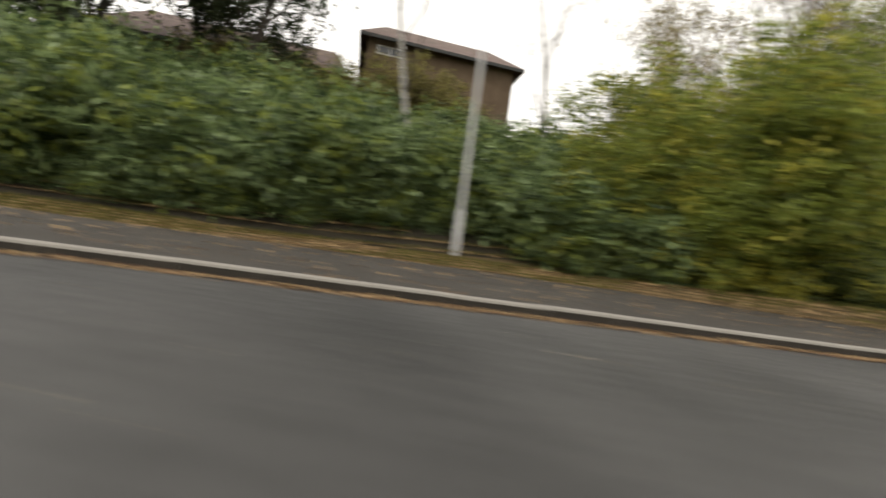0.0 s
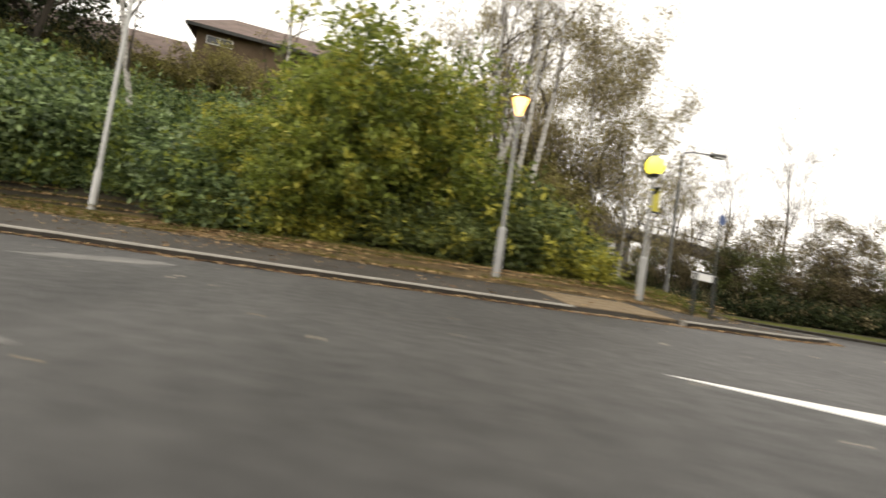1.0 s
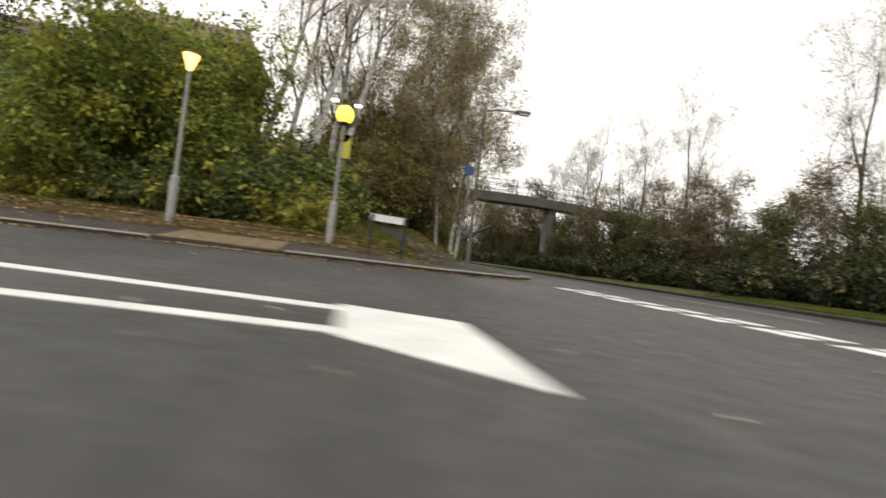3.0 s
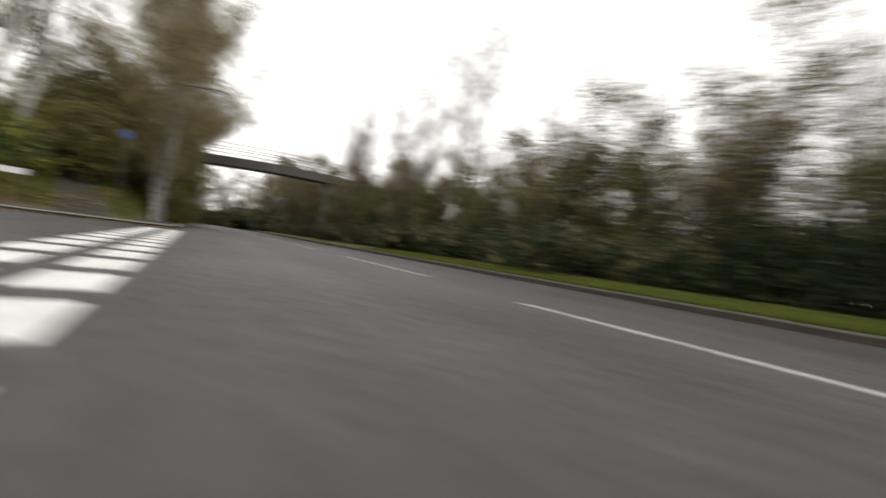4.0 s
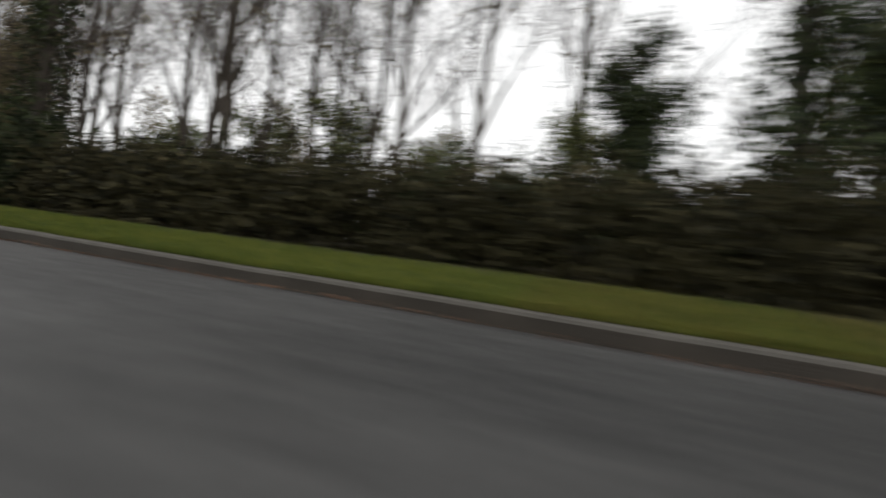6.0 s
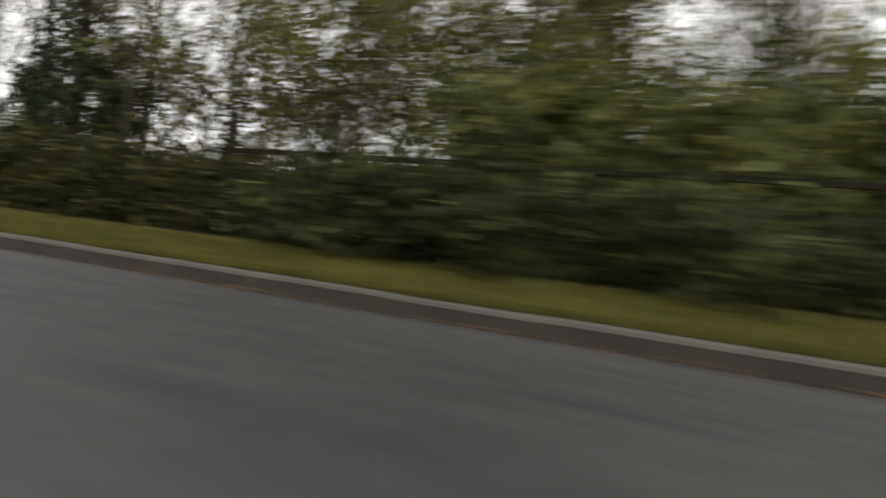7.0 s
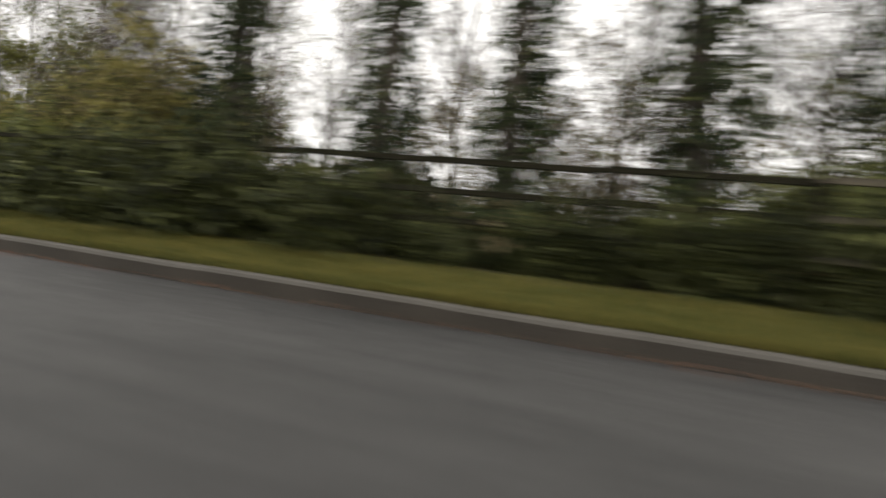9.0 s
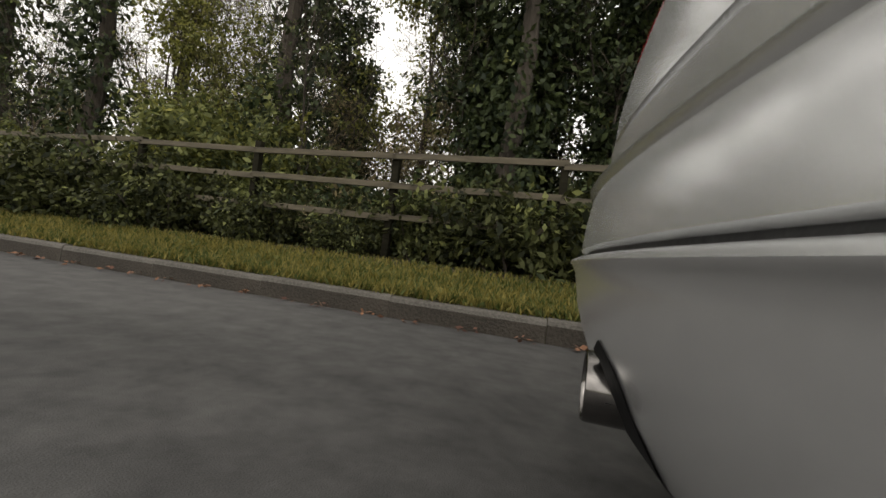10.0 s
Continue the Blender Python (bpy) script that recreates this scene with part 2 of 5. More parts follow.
def put(name, me, mat, parent=None, label=""):
    """Link a mesh as one object, under a thing if one is given."""
    if mat is not None and not me.materials:
        me.materials.append(mat)
    ob = new(name, me)
    if parent is not None:
        ob.parent = parent
    if label:
        ob["label"] = label
    return ob


def part(name, bm, mat, parent, label="", smooth=False):
    return put(name, from_bm(name, bm, smooth), mat, parent, label)


def box(x0, y0, z0, x1, y1, z1, bevel=0.0, bm=None):
    own = bm or bmesh.new()
    m = Matrix.LocRotScale(((x0 + x1) / 2, (y0 + y1) / 2, (z0 + z1) / 2), None, (abs(x1 - x0), abs(y1 - y0), abs(z1 - z0)))
    made = bmesh.ops.create_cube(own, size=1, matrix=m)["verts"]
    if bevel:
        edges = list({e for v in made for e in v.link_edges})
        bmesh.ops.bevel(own, geom=edges, offset=bevel, segments=2, affect='EDGES', profile=0.6)
    return own


def tube(points, radii, sides=8, verts=None, faces=None, cap=True):
    """A tapered tube along points; returns its vertices and faces."""
    verts, faces = ([], []) if verts is None else (verts, faces)
    rings = []
    for i, p in enumerate(points):
        p = Vector(p)
        d = (Vector(points[min(i + 1, len(points) - 1)]) - Vector(points[max(i - 1, 0)]))
        d = d.normalized() if d.length > 1e-9 else Vector((0, 0, 1))
        a = d.orthogonal().normalized()
        b = d.cross(a)
        base = len(verts)
        for k in range(sides):
            w = 2 * math.pi * k / sides
            verts.append(p + radii[i] * (math.cos(w) * a + math.sin(w) * b))
        rings.append(base)
    for r0, r1 in zip(rings, rings[1:]):
        # match the start of neighbouring rings
        best = min(range(sides), key=lambda s: (verts[r1 + s] - verts[r0]).length)
        for k in range(sides):
            faces.append((r0 + k, r0 + (k + 1) % sides, r1 + (k + 1 + best) % sides, r1 + (k + best) % sides))
    if cap:
        faces.append(tuple(rings[0] + k for k in reversed(range(sides))))
        faces.append(tuple(rings[-1] + k for k in range(sides)))
    return verts, faces


def quads_mesh(name, centres, axis_a, axis_b):
    """Many small four-cornered leaves: tip, side, stem, side."""
    n = len(centres)
    v = np.empty((n, 4, 3))
    v[:, 0], v[:, 1], v[:, 2], v[:, 3] = centres + axis_a, centres + axis_b, centres - axis_a, centres - axis_b
    me = bpy.data.meshes.new(name)
    me.vertices.add(4 * n)
    me.vertices.foreach_set("co", v.ravel())
    me.loops.add(4 * n)
    me.loops.foreach_set("vertex_index", np.arange(4 * n))
    me.polygons.add(n)
    me.polygons.foreach_set("loop_start", np.arange(0, 4 * n, 4))
    me.polygons.foreach_set("loop_total", np.full(n, 4))
    me.update()
    me.validate()
    return me


def leaves(name, rng, blobs, count, size, droop=0.3, flat=0.0, clump=9):
    """Leaves gathered in sprays over blobs (x, y, z, rx, ry, rz); denser towards the skin."""
    b = np.array(blobs, float)
    w = (b[:, 3] * b[:, 4] * b[:, 5]) ** 0.66
    sprays = max(count // clump, 1)
    which = rng.choice(len(b), sprays, p=w / w.sum())
    d = rng.normal(size=(sprays, 3))
    d /= np.linalg.norm(d, axis=1)[:, None]
    r = rng.uniform(0.45, 1.0, sprays) ** 0.5 * rng.uniform(0.85, 1.12, sprays)
    heart = b[which, :3] + d * b[which, 3:6] * r[:, None]
    pick = rng.integers(0, sprays, count)
    way = d + rng.normal(size=(sprays, 3)) * 0.55
    way[:, 2] -= droop * 0.7
    way /= np.linalg.norm(way, axis=1)[:, None]
    along = rng.uniform(-0.4, 1.0, (count, 1))
    c = heart[pick] + way[pick] * along * size * (5.5 if clump < 12 else 7.0) + rng.normal(size=(count, 3)) * size * (0.9 if clump < 12 else 1.5) * np.array((1, 1, 0.7))
    a = way[pick] * 0.6 + rng.normal(size=(count, 3)) * 0.6
    a[:, 2] -= droop
    a /= np.linalg.norm(a, axis=1)[:, None]
    o = np.cross(a, rng.normal(size=(count, 3)) + np.array((0, 0, 2.2 * flat)))
    o /= np.linalg.norm(o, axis=1)[:, None]
    s = size * rng.uniform(0.6, 1.25, (count, 1))
    return quads_mesh(name, c, a * s, o * s * 0.5)


def twigs(name, rng, starts, dirs, length, width):
    n = len(starts)
    ln = length * rng.uniform(0.5, 1.3, (n, 1))
    d = dirs / np.linalg.norm(dirs, axis=1)[:, None]
    o = np.cross(d, rng.normal(size=(n, 3)))
    o /= np.linalg.norm(o, axis=1)[:, None]
    return quads_mesh(name, starts + d * ln / 2, d * ln / 2, o * width)


def grow(rng, height, radius, levels, lean=(0, 0), first=0.3, spread=0.9, rise=0.5, number=9, shrink=0.5, sides=6):
    """The limbs of a tree: returns the verts and faces of the trunk, those of its limbs, and the ends of its branches as (point, direction)."""
    verts, faces, ends = [], [], []
    limbs = ([], [])
    stack = [(Vector((0, 0, -0.15)), Vector((lean[0], lean[1], 1)).normalized(), height, radius, 0)]
    while stack:
        p, d, length, r, level = stack.pop()
        n = 7 if level == 0 else 4
        pts, rad = [p.copy()], [r * (1.35 if level == 0 else 1)]
        q, dd = p.copy(), d.copy()
        for i in range(n):
            wob = 0.07 if level == 0 else 0.2
            dd = (dd + Vector(rng.normal(size=3)) * wob + Vector((0, 0, 0.08 if level else 0.05))).normalized()
            q = q + dd * length / n
            pts.append(q.copy())
            rad.append(max(r * (1 - 0.85 * (i + 1) / n), 0.006))
        tube(pts, rad, sides if level == 0 else (5 if level == 1 else 3), *((verts, faces) if level == 0 else limbs), cap=False)
        ends.append((pts[-1], dd.copy(), level))
        if level < levels:
            for k in range(number if level == 0 else max(number // 2, 3)):
                f = first + (1 - first) * (k + rng.uniform(0, 1)) / (number if level == 0 else max(number // 2, 3)) if level == 0 else rng.uniform(0.25, 1)
                i = min(int(f * n), n - 1)
                at = pts[i].lerp(pts[i + 1], f * n - i if f < 1 else 1.0)
                w = rng.uniform(0, 2 * math.pi)
                side = Vector((math.cos(w), math.sin(w), 0)) * spread + dd * 0.35 + Vector((0, 0, rise))
                stack.append((at, side.normalized(), length * shrink * rng.uniform(0.6, 1.1) * (1.15 - 0.5 * f if level == 0 else 1), max(rad[i] * 0.5, 0.008), level + 1))
        for i in range(1, len(pts)):
            if level >= max(levels - 1, 1):
                ends.append((pts[i], dd.copy(), level))
    return verts, faces, limbs, ends


def tree(name, seed, height, radius, bark, leaf_mat, leaf_count, leaf_size, label, levels=2, lean=(0, 0), first=0.3, spread=0.9, rise=0.5,
         number=9, shrink=0.5, twig_count=900, twig_length=0.7, twig_width=0.008, hang=0.0, ivy=0, ivy_height=0.6, blob=0.6, twig_mat=None, limb_mat=None):
    """A tree of tapered limbs, twigs and leaves, with its foot at the origin."""
    rng = np.random.default_rng(seed)
    root = new(name)
    v, f, limbs, ends = grow(rng, height, radius, levels, lean, first, spread, rise, number, shrink)
    put("trunk", mesh_of("trunk", v, f, True), bark, root)
    tagged(put("limb_work", mesh_of("limb_work", *limbs, True), limb_mat or bark, root), kind="stuff")
    outer = [e for e in ends if e[2] >= 1]
    if twig_count:
        pick = rng.integers(0, len(outer), twig_count)
        s = np.array([outer[i][0] for i in pick]) + rng.normal(size=(twig_count, 3)) * 0.12
        d = np.array([outer[i][1] for i in pick]) * 0.8 + rng.normal(size=(twig_count, 3)) * 0.6
        d[:, 2] -= hang
        tagged(put("twig_spray", twigs("twig_spray", rng, s, d, twig_length, twig_width), twig_mat or TWIG, root), kind="stuff")
    if leaf_count:
        blobs = [(*e[0], blob * rng.uniform(0.6, 1.2), blob * rng.uniform(0.6, 1.2), blob * rng.uniform(0.4, 0.9)) for e in outer]
        put("crown", leaves("crown", rng, blobs, leaf_count, leaf_size, 0.3 + hang), leaf_mat, root)
    if ivy:
        hs = np.linspace(0.2, height * ivy_height, 14)
        blobs = [(lean[0] * h + rng.normal() * 0.05, lean[1] * h + rng.normal() * 0.05, h, (0.63 - 0.27 * h / height) * rng.uniform(0.65, 1.3), (0.63 - 0.27 * h / height) * rng.uniform(0.65, 1.3), height * ivy_height / 16) for h in hs]
        put("ivy", leaves("ivy", rng, blobs, ivy, 0.08, 0.6), LEAF_DARK, root)
    return tagged(root, label, "tree")


def shrub(name, seed, w, d, h, mat, count, size, label, category="bush", mat2=None, turning=5, clump=22):
    """A dense bush: stems and a crown of leaf sprays, with its foot at the origin."""
    rng = np.random.default_rng(seed)
    root = new(name)
    v, f = [], []
    blobs = []
    for k in range(11):
        x, y = rng.uniform(-0.5, 0.5) * w, rng.uniform(-0.5, 0.5) * d
        top = h * rng.uniform(0.55, 0.98) * (1 - 0.35 * (2 * abs(x) / w) ** 2)
        tube([(x * 0.4, y * 0.4, -0.1), (x * 0.7, y * 0.7, top * 0.4), (x, y, top * 0.9)], [0.03, 0.02, 0.008], 5, v, f, False)
        for q in (0.32, 0.58, 0.83):
            blobs.append((x + rng.normal() * 0.15, y + rng.normal() * 0.15, top * q + 0.05, w * rng.uniform(0.13, 0.24), d * rng.uniform(0.16, 0.28), h * rng.uniform(0.10, 0.2)))
    tagged(put("stem_tangle", mesh_of("stem_tangle", v, f), BARK, root), kind="stuff")
    put("crown", leaves("crown", rng, blobs, count, size, 0.3, 0.7, clump), mat, root)
    if mat2 is not None:
        put("turning_foliage", leaves("turning_foliage", rng, blobs, count // turning, size, 0.3, 0.7, clump), mat2, root)
    return tagged(root, label, category)


def spread_out(base, places, group):
    """Copies of a thing at (x, y, z, turn, size); the first place takes the thing itself."""
    for i, (x, y, z, turn, size) in enumerate(places):
        m = pose(x, y, z, 0, 0, turn) @ Matrix.Diagonal((size, size, size * 1.0, 1))
        if i == 0:
            base.matrix_world = m
            base["group"] = group
        else:
            copy_thing_sized(base, x, y, z, turn, size)


def copy_thing_sized(base, x, y, z, turn, size):
    ob = copy_thing(base, pose(x, y, z, 0, 0, turn))
    ob.scale = (size, size, size)
    return ob


# ---- the lie of the land ----
KERB_Y = 14.83
CORNER = [(-9.0, -90), (-9.0, -34), (-8.9, -18), (-8.4, -12), (-7.85, -7), (-7.66, -2.5), (-7.7, -1.2), (-7.75, 0.1), (-7.75, 1.6), (-7.9, 3.2), (-8.3, 4.8), (-8.9, 5.9), (-9.8, 6.7), (-11.2, 7.0), (-13.5, 7.05), (-30, 7.05), (-300, 7.05)]


def offset(line, d):
    """The corner's line moved d metres to its left, away from the carriageway."""
    out = []
    for i, p in enumerate(line):
        a, b = Vector(line[max(i - 1, 0)]), Vector(line[min(i + 1, len(line) - 1)])
        t = (b - a).normalized()
        out.append((p[0] - t.y * d, p[1] + t.x * d))
    return out


def corner_distance(x, y):
    """How far (x, y) lies behind the corner's kerb; negative on the carriageway."""
    best, sign = 1e9, 1
    for a, b in zip(CORNER, CORNER[1:]):
        ax, ay, bx, by = *a, *b
        dx, dy = bx - ax, by - ay
        t = min(max(((x - ax) * dx + (y - ay) * dy) / (dx * dx + dy * dy), 0), 1)
        q = math.hypot(x - ax - t * dx, y - ay - t * dy)
        if q < best:
            best, sign = q, (1 if dx * (y - ay) - dy * (x - ax) > 0 else -1)
    return best * sign


def footway_back(y):
    """Width of the footway behind the corner's kerb and the height of its back edge."""
    k = min(max((-6 - y) / 5, 0), 1)
    return 2.0 + 2.5 * k, 0.30 + 0.04 * k - 0.16 * min(max((y - 0.5) / 3.5, 0), 1)


def footway_level(x, y):
    w, zb = footway_back(y)
    return 0.105 + (zb - 0.105) * min(max((corner_distance(x, y) - 0.125) / (w - 0.125), 0), 1)


def path_y(x):
    """The middle of the path that leaves the corner."""
    return 4.2 + 0.22 * (x + 10)


def land(x, y):
    """Height of the ground."""
    if y > 14.95:
        d = y - 14.95
        return 0.115 + 0.12 * min(d, 1.4) + 0.03 * min(max(d - 1.4, 0), 10)
    if x < -5 and y < 7.2:
        d = corner_distance(x, y)
        w, zb = footway_back(y)
        if d < w - 0.3:
            return -0.06
        open_side = min(max((-6 - y) / 5, 0), 1)
        z = zb - 0.05 + (0.42 - 0.29 * open_side) * min(max(d - w + 0.1, 0), 0.6) + (0.2 - 0.07 * open_side) * min(max(d - w - 0.5, 0), 0.6 + 0.8 * open_side)
        # the mound that the path climbs
        z += 0.13 * min(max(-10.5 - x, 0), 15) * min(max((6.3 - y) / 2.6, 0), 1) * min(max((y + 2) / 3, 0), 1)
        if y < 4.0:
            start = 4.6 + 2.2 * open_side
            z += (0.40 + 0.13 * min(max((-8 - y) / 4, 0), 1)) * min(max(d - start, 0), 17) * min((4.0 - y) / 4, 1)
        return z
    if y < 7.0 and x > 7:
        return 0.1
    return -0.06


def graded(lo, hi, step, far, extra=()):
    core = list(np.arange(lo, hi + 0.01, step)) + list(extra)
    out, g = [], 4.0
    x = 0.0
    while x < far:
        x += g
        g *= 1.5
        out.append(x)
    return sorted([lo - v for v in out] + core + [hi + v for v in out])


xs = graded(-46, 104, 0.8, 2500)
ys = graded(-30, 34, 0.7, 2500, (14.89, 14.96, 16.2))
gv = [(x, y, land(x, y)) for y in ys for x in xs]
nx = len(xs)
gf, gm = [], []
for j in range(len(ys) - 1):
    for i in range(nx - 1):
        gf.append((j * nx + i, j * nx + i + 1, (j + 1) * nx + i + 1, (j + 1) * nx + i))
        cx, cy = (xs[i] + xs[i + 1]) / 2, (ys[j] + ys[j + 1]) / 2
        m = 2
        if 14.9 < cy < 16.25:
            m = 0
        elif cx < -5 and cy < 7.2:
            d = corner_distance(cx, cy)
            m = 0 if (cx < -10 and cy > path_y(cx) - 1.5 and cx > -30) else (1 if d < 7.0 else 2)
        elif cy > 60 or cy < -40 or abs(cx - 20) > 150 or (cy < 7.1 and cx > 5):
            m = 0
        gm.append(m)
ground_mesh = mesh_of("ground", gv, gf, True)
for m in (GRASS, LITTER, SOIL):
    ground_mesh.materials.append(m)
ground_mesh.polygons.foreach_set("material_index", gm)
ground = tagged(put("ground", ground_mesh, None), "grass verges, leaf litter and woodland soil beside the roads", "ground", kind="structure")

# carriageways: the main road along x and the side road along y
edge = [(x, y) for x, y in CORNER]
rv = [(x, y, 0) for x, y in edge] + [(-300, KERB_Y, 0), (400, KERB_Y, 0), (400, 7.05, 0), (16, 7.05, 0), (11.5, 5.5, 0), (9.2, 1.5, 0), (7.0, -8, 0), (6.0, -90, 0)]
bm = bmesh.new()
face = bm.faces.new([bm.verts.new(v) for v in rv])
bmesh.ops.triangulate(bm, faces=[face])
tagged(put("road", from_bm("road", bm), ASPHALT), "worn grey asphalt carriageways at a junction", "road", kind="structure")


def strip(name, line_a, line_b, za, zb, mat, label):
    v = [(*p, za) for p in line_a] + [(*p, z) for p, z in zip(line_b, zb)]
    n = len(line_a)
    v += [(x, y, z - 0.12) for x, y, z in v]
    f = []
    for i in range(n - 1):
        f.append((i, i + 1, n + i + 1, n + i))
        f.append((2 * n + i, 3 * n + i, 3 * n + i + 1, 2 * n + i + 1))
        f.append((i, 2 * n + i, 2 * n + i + 1, i + 1))
        f.append((n + i, n + i + 1, 3 * n + i + 1, 3 * n + i))
    bmx = bmesh.new()
    bmv = [bmx.verts.new(p) for p in v]
    for q in f:
        bmx.faces.new([bmv[k] for k in q])
    bmesh.ops.recalc_face_normals(bmx, faces=bmx.faces)
    return tagged(put(name, from_bm(name, bmx), mat), label, "pavement", kind="structure")


def path_on_land(name, line, width, mat, label):
    v, f = [], []
    for i, (x, y) in enumerate(line):
        for k in range(4):
            yy = y - width / 2 + width * k / 3
            v.append((x, yy, land(x, yy) + 0.055))
    for i in range(len(line) - 1):
        for k in range(3):
            f.append((4 * i + k, 4 * i + 4 + k, 4 * i + 5 + k, 4 * i + k + 1))
    return tagged(put(name, mesh_of(name, v, f), mat), label, "path", kind="structure")


fine_corner = []
for a, b in zip(CORNER[1:-2], CORNER[2:-1]):
    k = max(int(math.hypot(b[0] - a[0], b[1] - a[1]) / 0.7), 1)
    fine_corner += [(a[0] + (b[0] - a[0]) * i / k, a[1] + (b[1] - a[1]) * i / k) for i in range(k)]
strip("pavement", offset(fine_corner, 0.125), [offset(fine_corner, footway_back(p[1])[0])[i] for i, p in enumerate(fine_corner)], 0.105, [footway_back(p[1])[1] for p in fine_corner], FOOTWAY, "dark asphalt footway strewn with autumn leaves")

# ---- road markings ----
def marking(name, label, polys, mat=PAINT):
    root = tagged(new(name), label, "road marking", kind="structure")
    for poly in polys:
        bmx = bmesh.new()
        top = [bmx.verts.new((x, y, 0.006)) for x, y in poly]
        low = [bmx.verts.new((x, y, -0.004)) for x, y in poly]
        bmx.faces.new(top)
        for i in range(len(poly)):
            bmx.faces.new((top[i - 1], top[i], low[i], low[i - 1]))
        bmesh.ops.recalc_face_normals(bmx, faces=bmx.faces)
        part("painted_mark", bmx, mat, root)
    return root


def rect(x0, y0, x1, y1):
    return [(x0, y0), (x1, y0), (x1, y1), (x0, y1)]


marks = []
for k in range(17):
    x = -7.46 + 0.99 * k
    marks.append(rect(x, 6.85, x + 0.66, 7.21))
    marks.append(rect(x + 0.03, 6.25, x + 0.69, 6.64))
marking("give_way_line", "double broken white give way line across the junction", marks)
marking("centre_line", "broken white centre line of the main road", [rect(5.3, 10.55, 9.8, 10.67), rect(-2.3, 10.95, 2.4, 11.06)] + [rect(-9.6 - 7.3 * k, 10.95, -5.0 - 7.3 * k, 11.06) for k in range(10)] + [rect(16 + 9 * k, 10.95, 20 + 9 * k, 11.06) for k in range(12)], PAINT_WORN)
marking("splitter_marking", "white painted wedge splitting the side road at the junction", [
    [(-2.85, -4.92), (-2.17, -4.30), (-1.73, -3.80), (-1.97, -3.85), (-2.24, -3.82), (-2.45, -4.29)],
    [(-2.24, -3.816), (-1.97, -3.846), (-1.82, -2.94), (-1.74, -2.20), (-0.83, 1.5), (-1.00, 1.5), (-1.94, -2.40), (-2.05, -3.19)],
    [(-1.97, -3.854), (-1.73, -3.796), (-1.26, -3.19), (-0.83, -2.40), (-0.145, 1.5), (-0.28, 1.5), (-0.91, -2.20), (-1.24, -2.75), (-1.55, -3.25)],
    [(-1.10, 1.502), (-0.10, 1.502), (0.56, 2.27), (-0.78, 2.27)],
])


WORN_PATCH = material("worn_pale_patch", (0.07, 0.068, 0.064), (0.19, 0.185, 0.175), 2.5, 0.8, 0.5, fine=60)
OILY_PATCH = material("oily_dark_patch", (0.014, 0.014, 0.0138), (0.036, 0.0355, 0.035), 3.0, 0.4, 0.4, fine=60)


def road_patch(x, y, rx, ry, turn, mat, seed, label):
    """A ragged thin patch on the carriageway."""
    rr = random.Random(seed)
    bmx = bmesh.new()
    rim = []
    for k in range(22):
        w, s = 2 * math.pi * k / 22, rr.uniform(0.72, 1.08)
        rim.append((rx * s * math.cos(w), ry * s * math.sin(w)))
    top = [bmx.verts.new((p[0], p[1], 0.005)) for p in rim]
    low = [bmx.verts.new((p[0] * 1.02, p[1] * 1.02, -0.004)) for p in rim]
    bmx.faces.new(top)
    for k in range(22):
        bmx.faces.new((top[k - 1], low[k - 1], low[k], top[k]))
    ob = tagged(put("road_patch", from_bm("road_patch", bmx), mat), label, "road patch", kind="structure")
    ob.matrix_world = pose(x, y, 0, 0, 0, turn)
    return ob


road_patch(-6.05, -9.1, 0.75, 0.36, 145, WORN_PATCH, 3, "pale worn patch in the asphalt near the kerb")
road_patch(-0.38, -3.2, 0.17, 0.08, 100, OILY_PATCH, 4, "small dark oily patch on the asphalt")
road_patch(-2.6, -8.6, 0.9, 0.12, 75, WORN_PATCH, 5, "long pale scuff on the asphalt")

# ---- kerbs ----
def kerb_run(name, line, height, label, mat, face):
    root = tagged(new(name), label, "kerb", kind="structure")
    stones = {}
    for a, b in zip(line, line[1:]):
        ln = math.hypot(b[0] - a[0], b[1] - a[1])
        k = max(round(ln / 0.915), 1)
        for i in range(k):
            t = (i + 0.5) / k
            x, y = a[0] + (b[0] - a[0]) * t, a[1] + (b[1] - a[1]) * t
            turn = math.degrees(math.atan2(b[1] - a[1], b[0] - a[0]))
            size = round(ln / k, 2)
            h = height(x, y)
            key = (size, round(h, 2))
            if key not in stones:
                r = min(0.035, h * 0.45)
                rim = [(0, -0.1), (0, h - r), (0.2 * r, h - 0.4 * r), (0.6 * r, h - 0.08 * r), (1.2 * r, h), (0.125, h), (0.125, -0.1)]
                bmx = bmesh.new()
                ends = [[bmx.verts.new((sx * (size / 2 - 0.004), q[0], q[1])) for q in rim] for sx in (-1, 1)]
                bmx.faces.new(ends[0])
                bmx.faces.new(ends[1][::-1])
                for i in range(len(rim)):
                    bmx.faces.new((ends[0][i - 1], ends[0][i], ends[1][i], ends[1][i - 1]))
                bmesh.ops.recalc_face_normals(bmx, faces=bmx.faces)
                stones[key] = from_bm("kerbstone", bmx)
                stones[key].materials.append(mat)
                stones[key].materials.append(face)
                # the vertical road face gets the darker material, the top and rounding the other
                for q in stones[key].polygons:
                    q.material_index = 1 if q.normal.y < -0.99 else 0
            ob = put("kerbstone", stones[key], None, root)
            ob.matrix_world = pose(x, y, random.uniform(-0.004, 0.004), random.uniform(-0.4, 0.4), 0, turn + random.uniform(-0.25, 0.25))
    return root


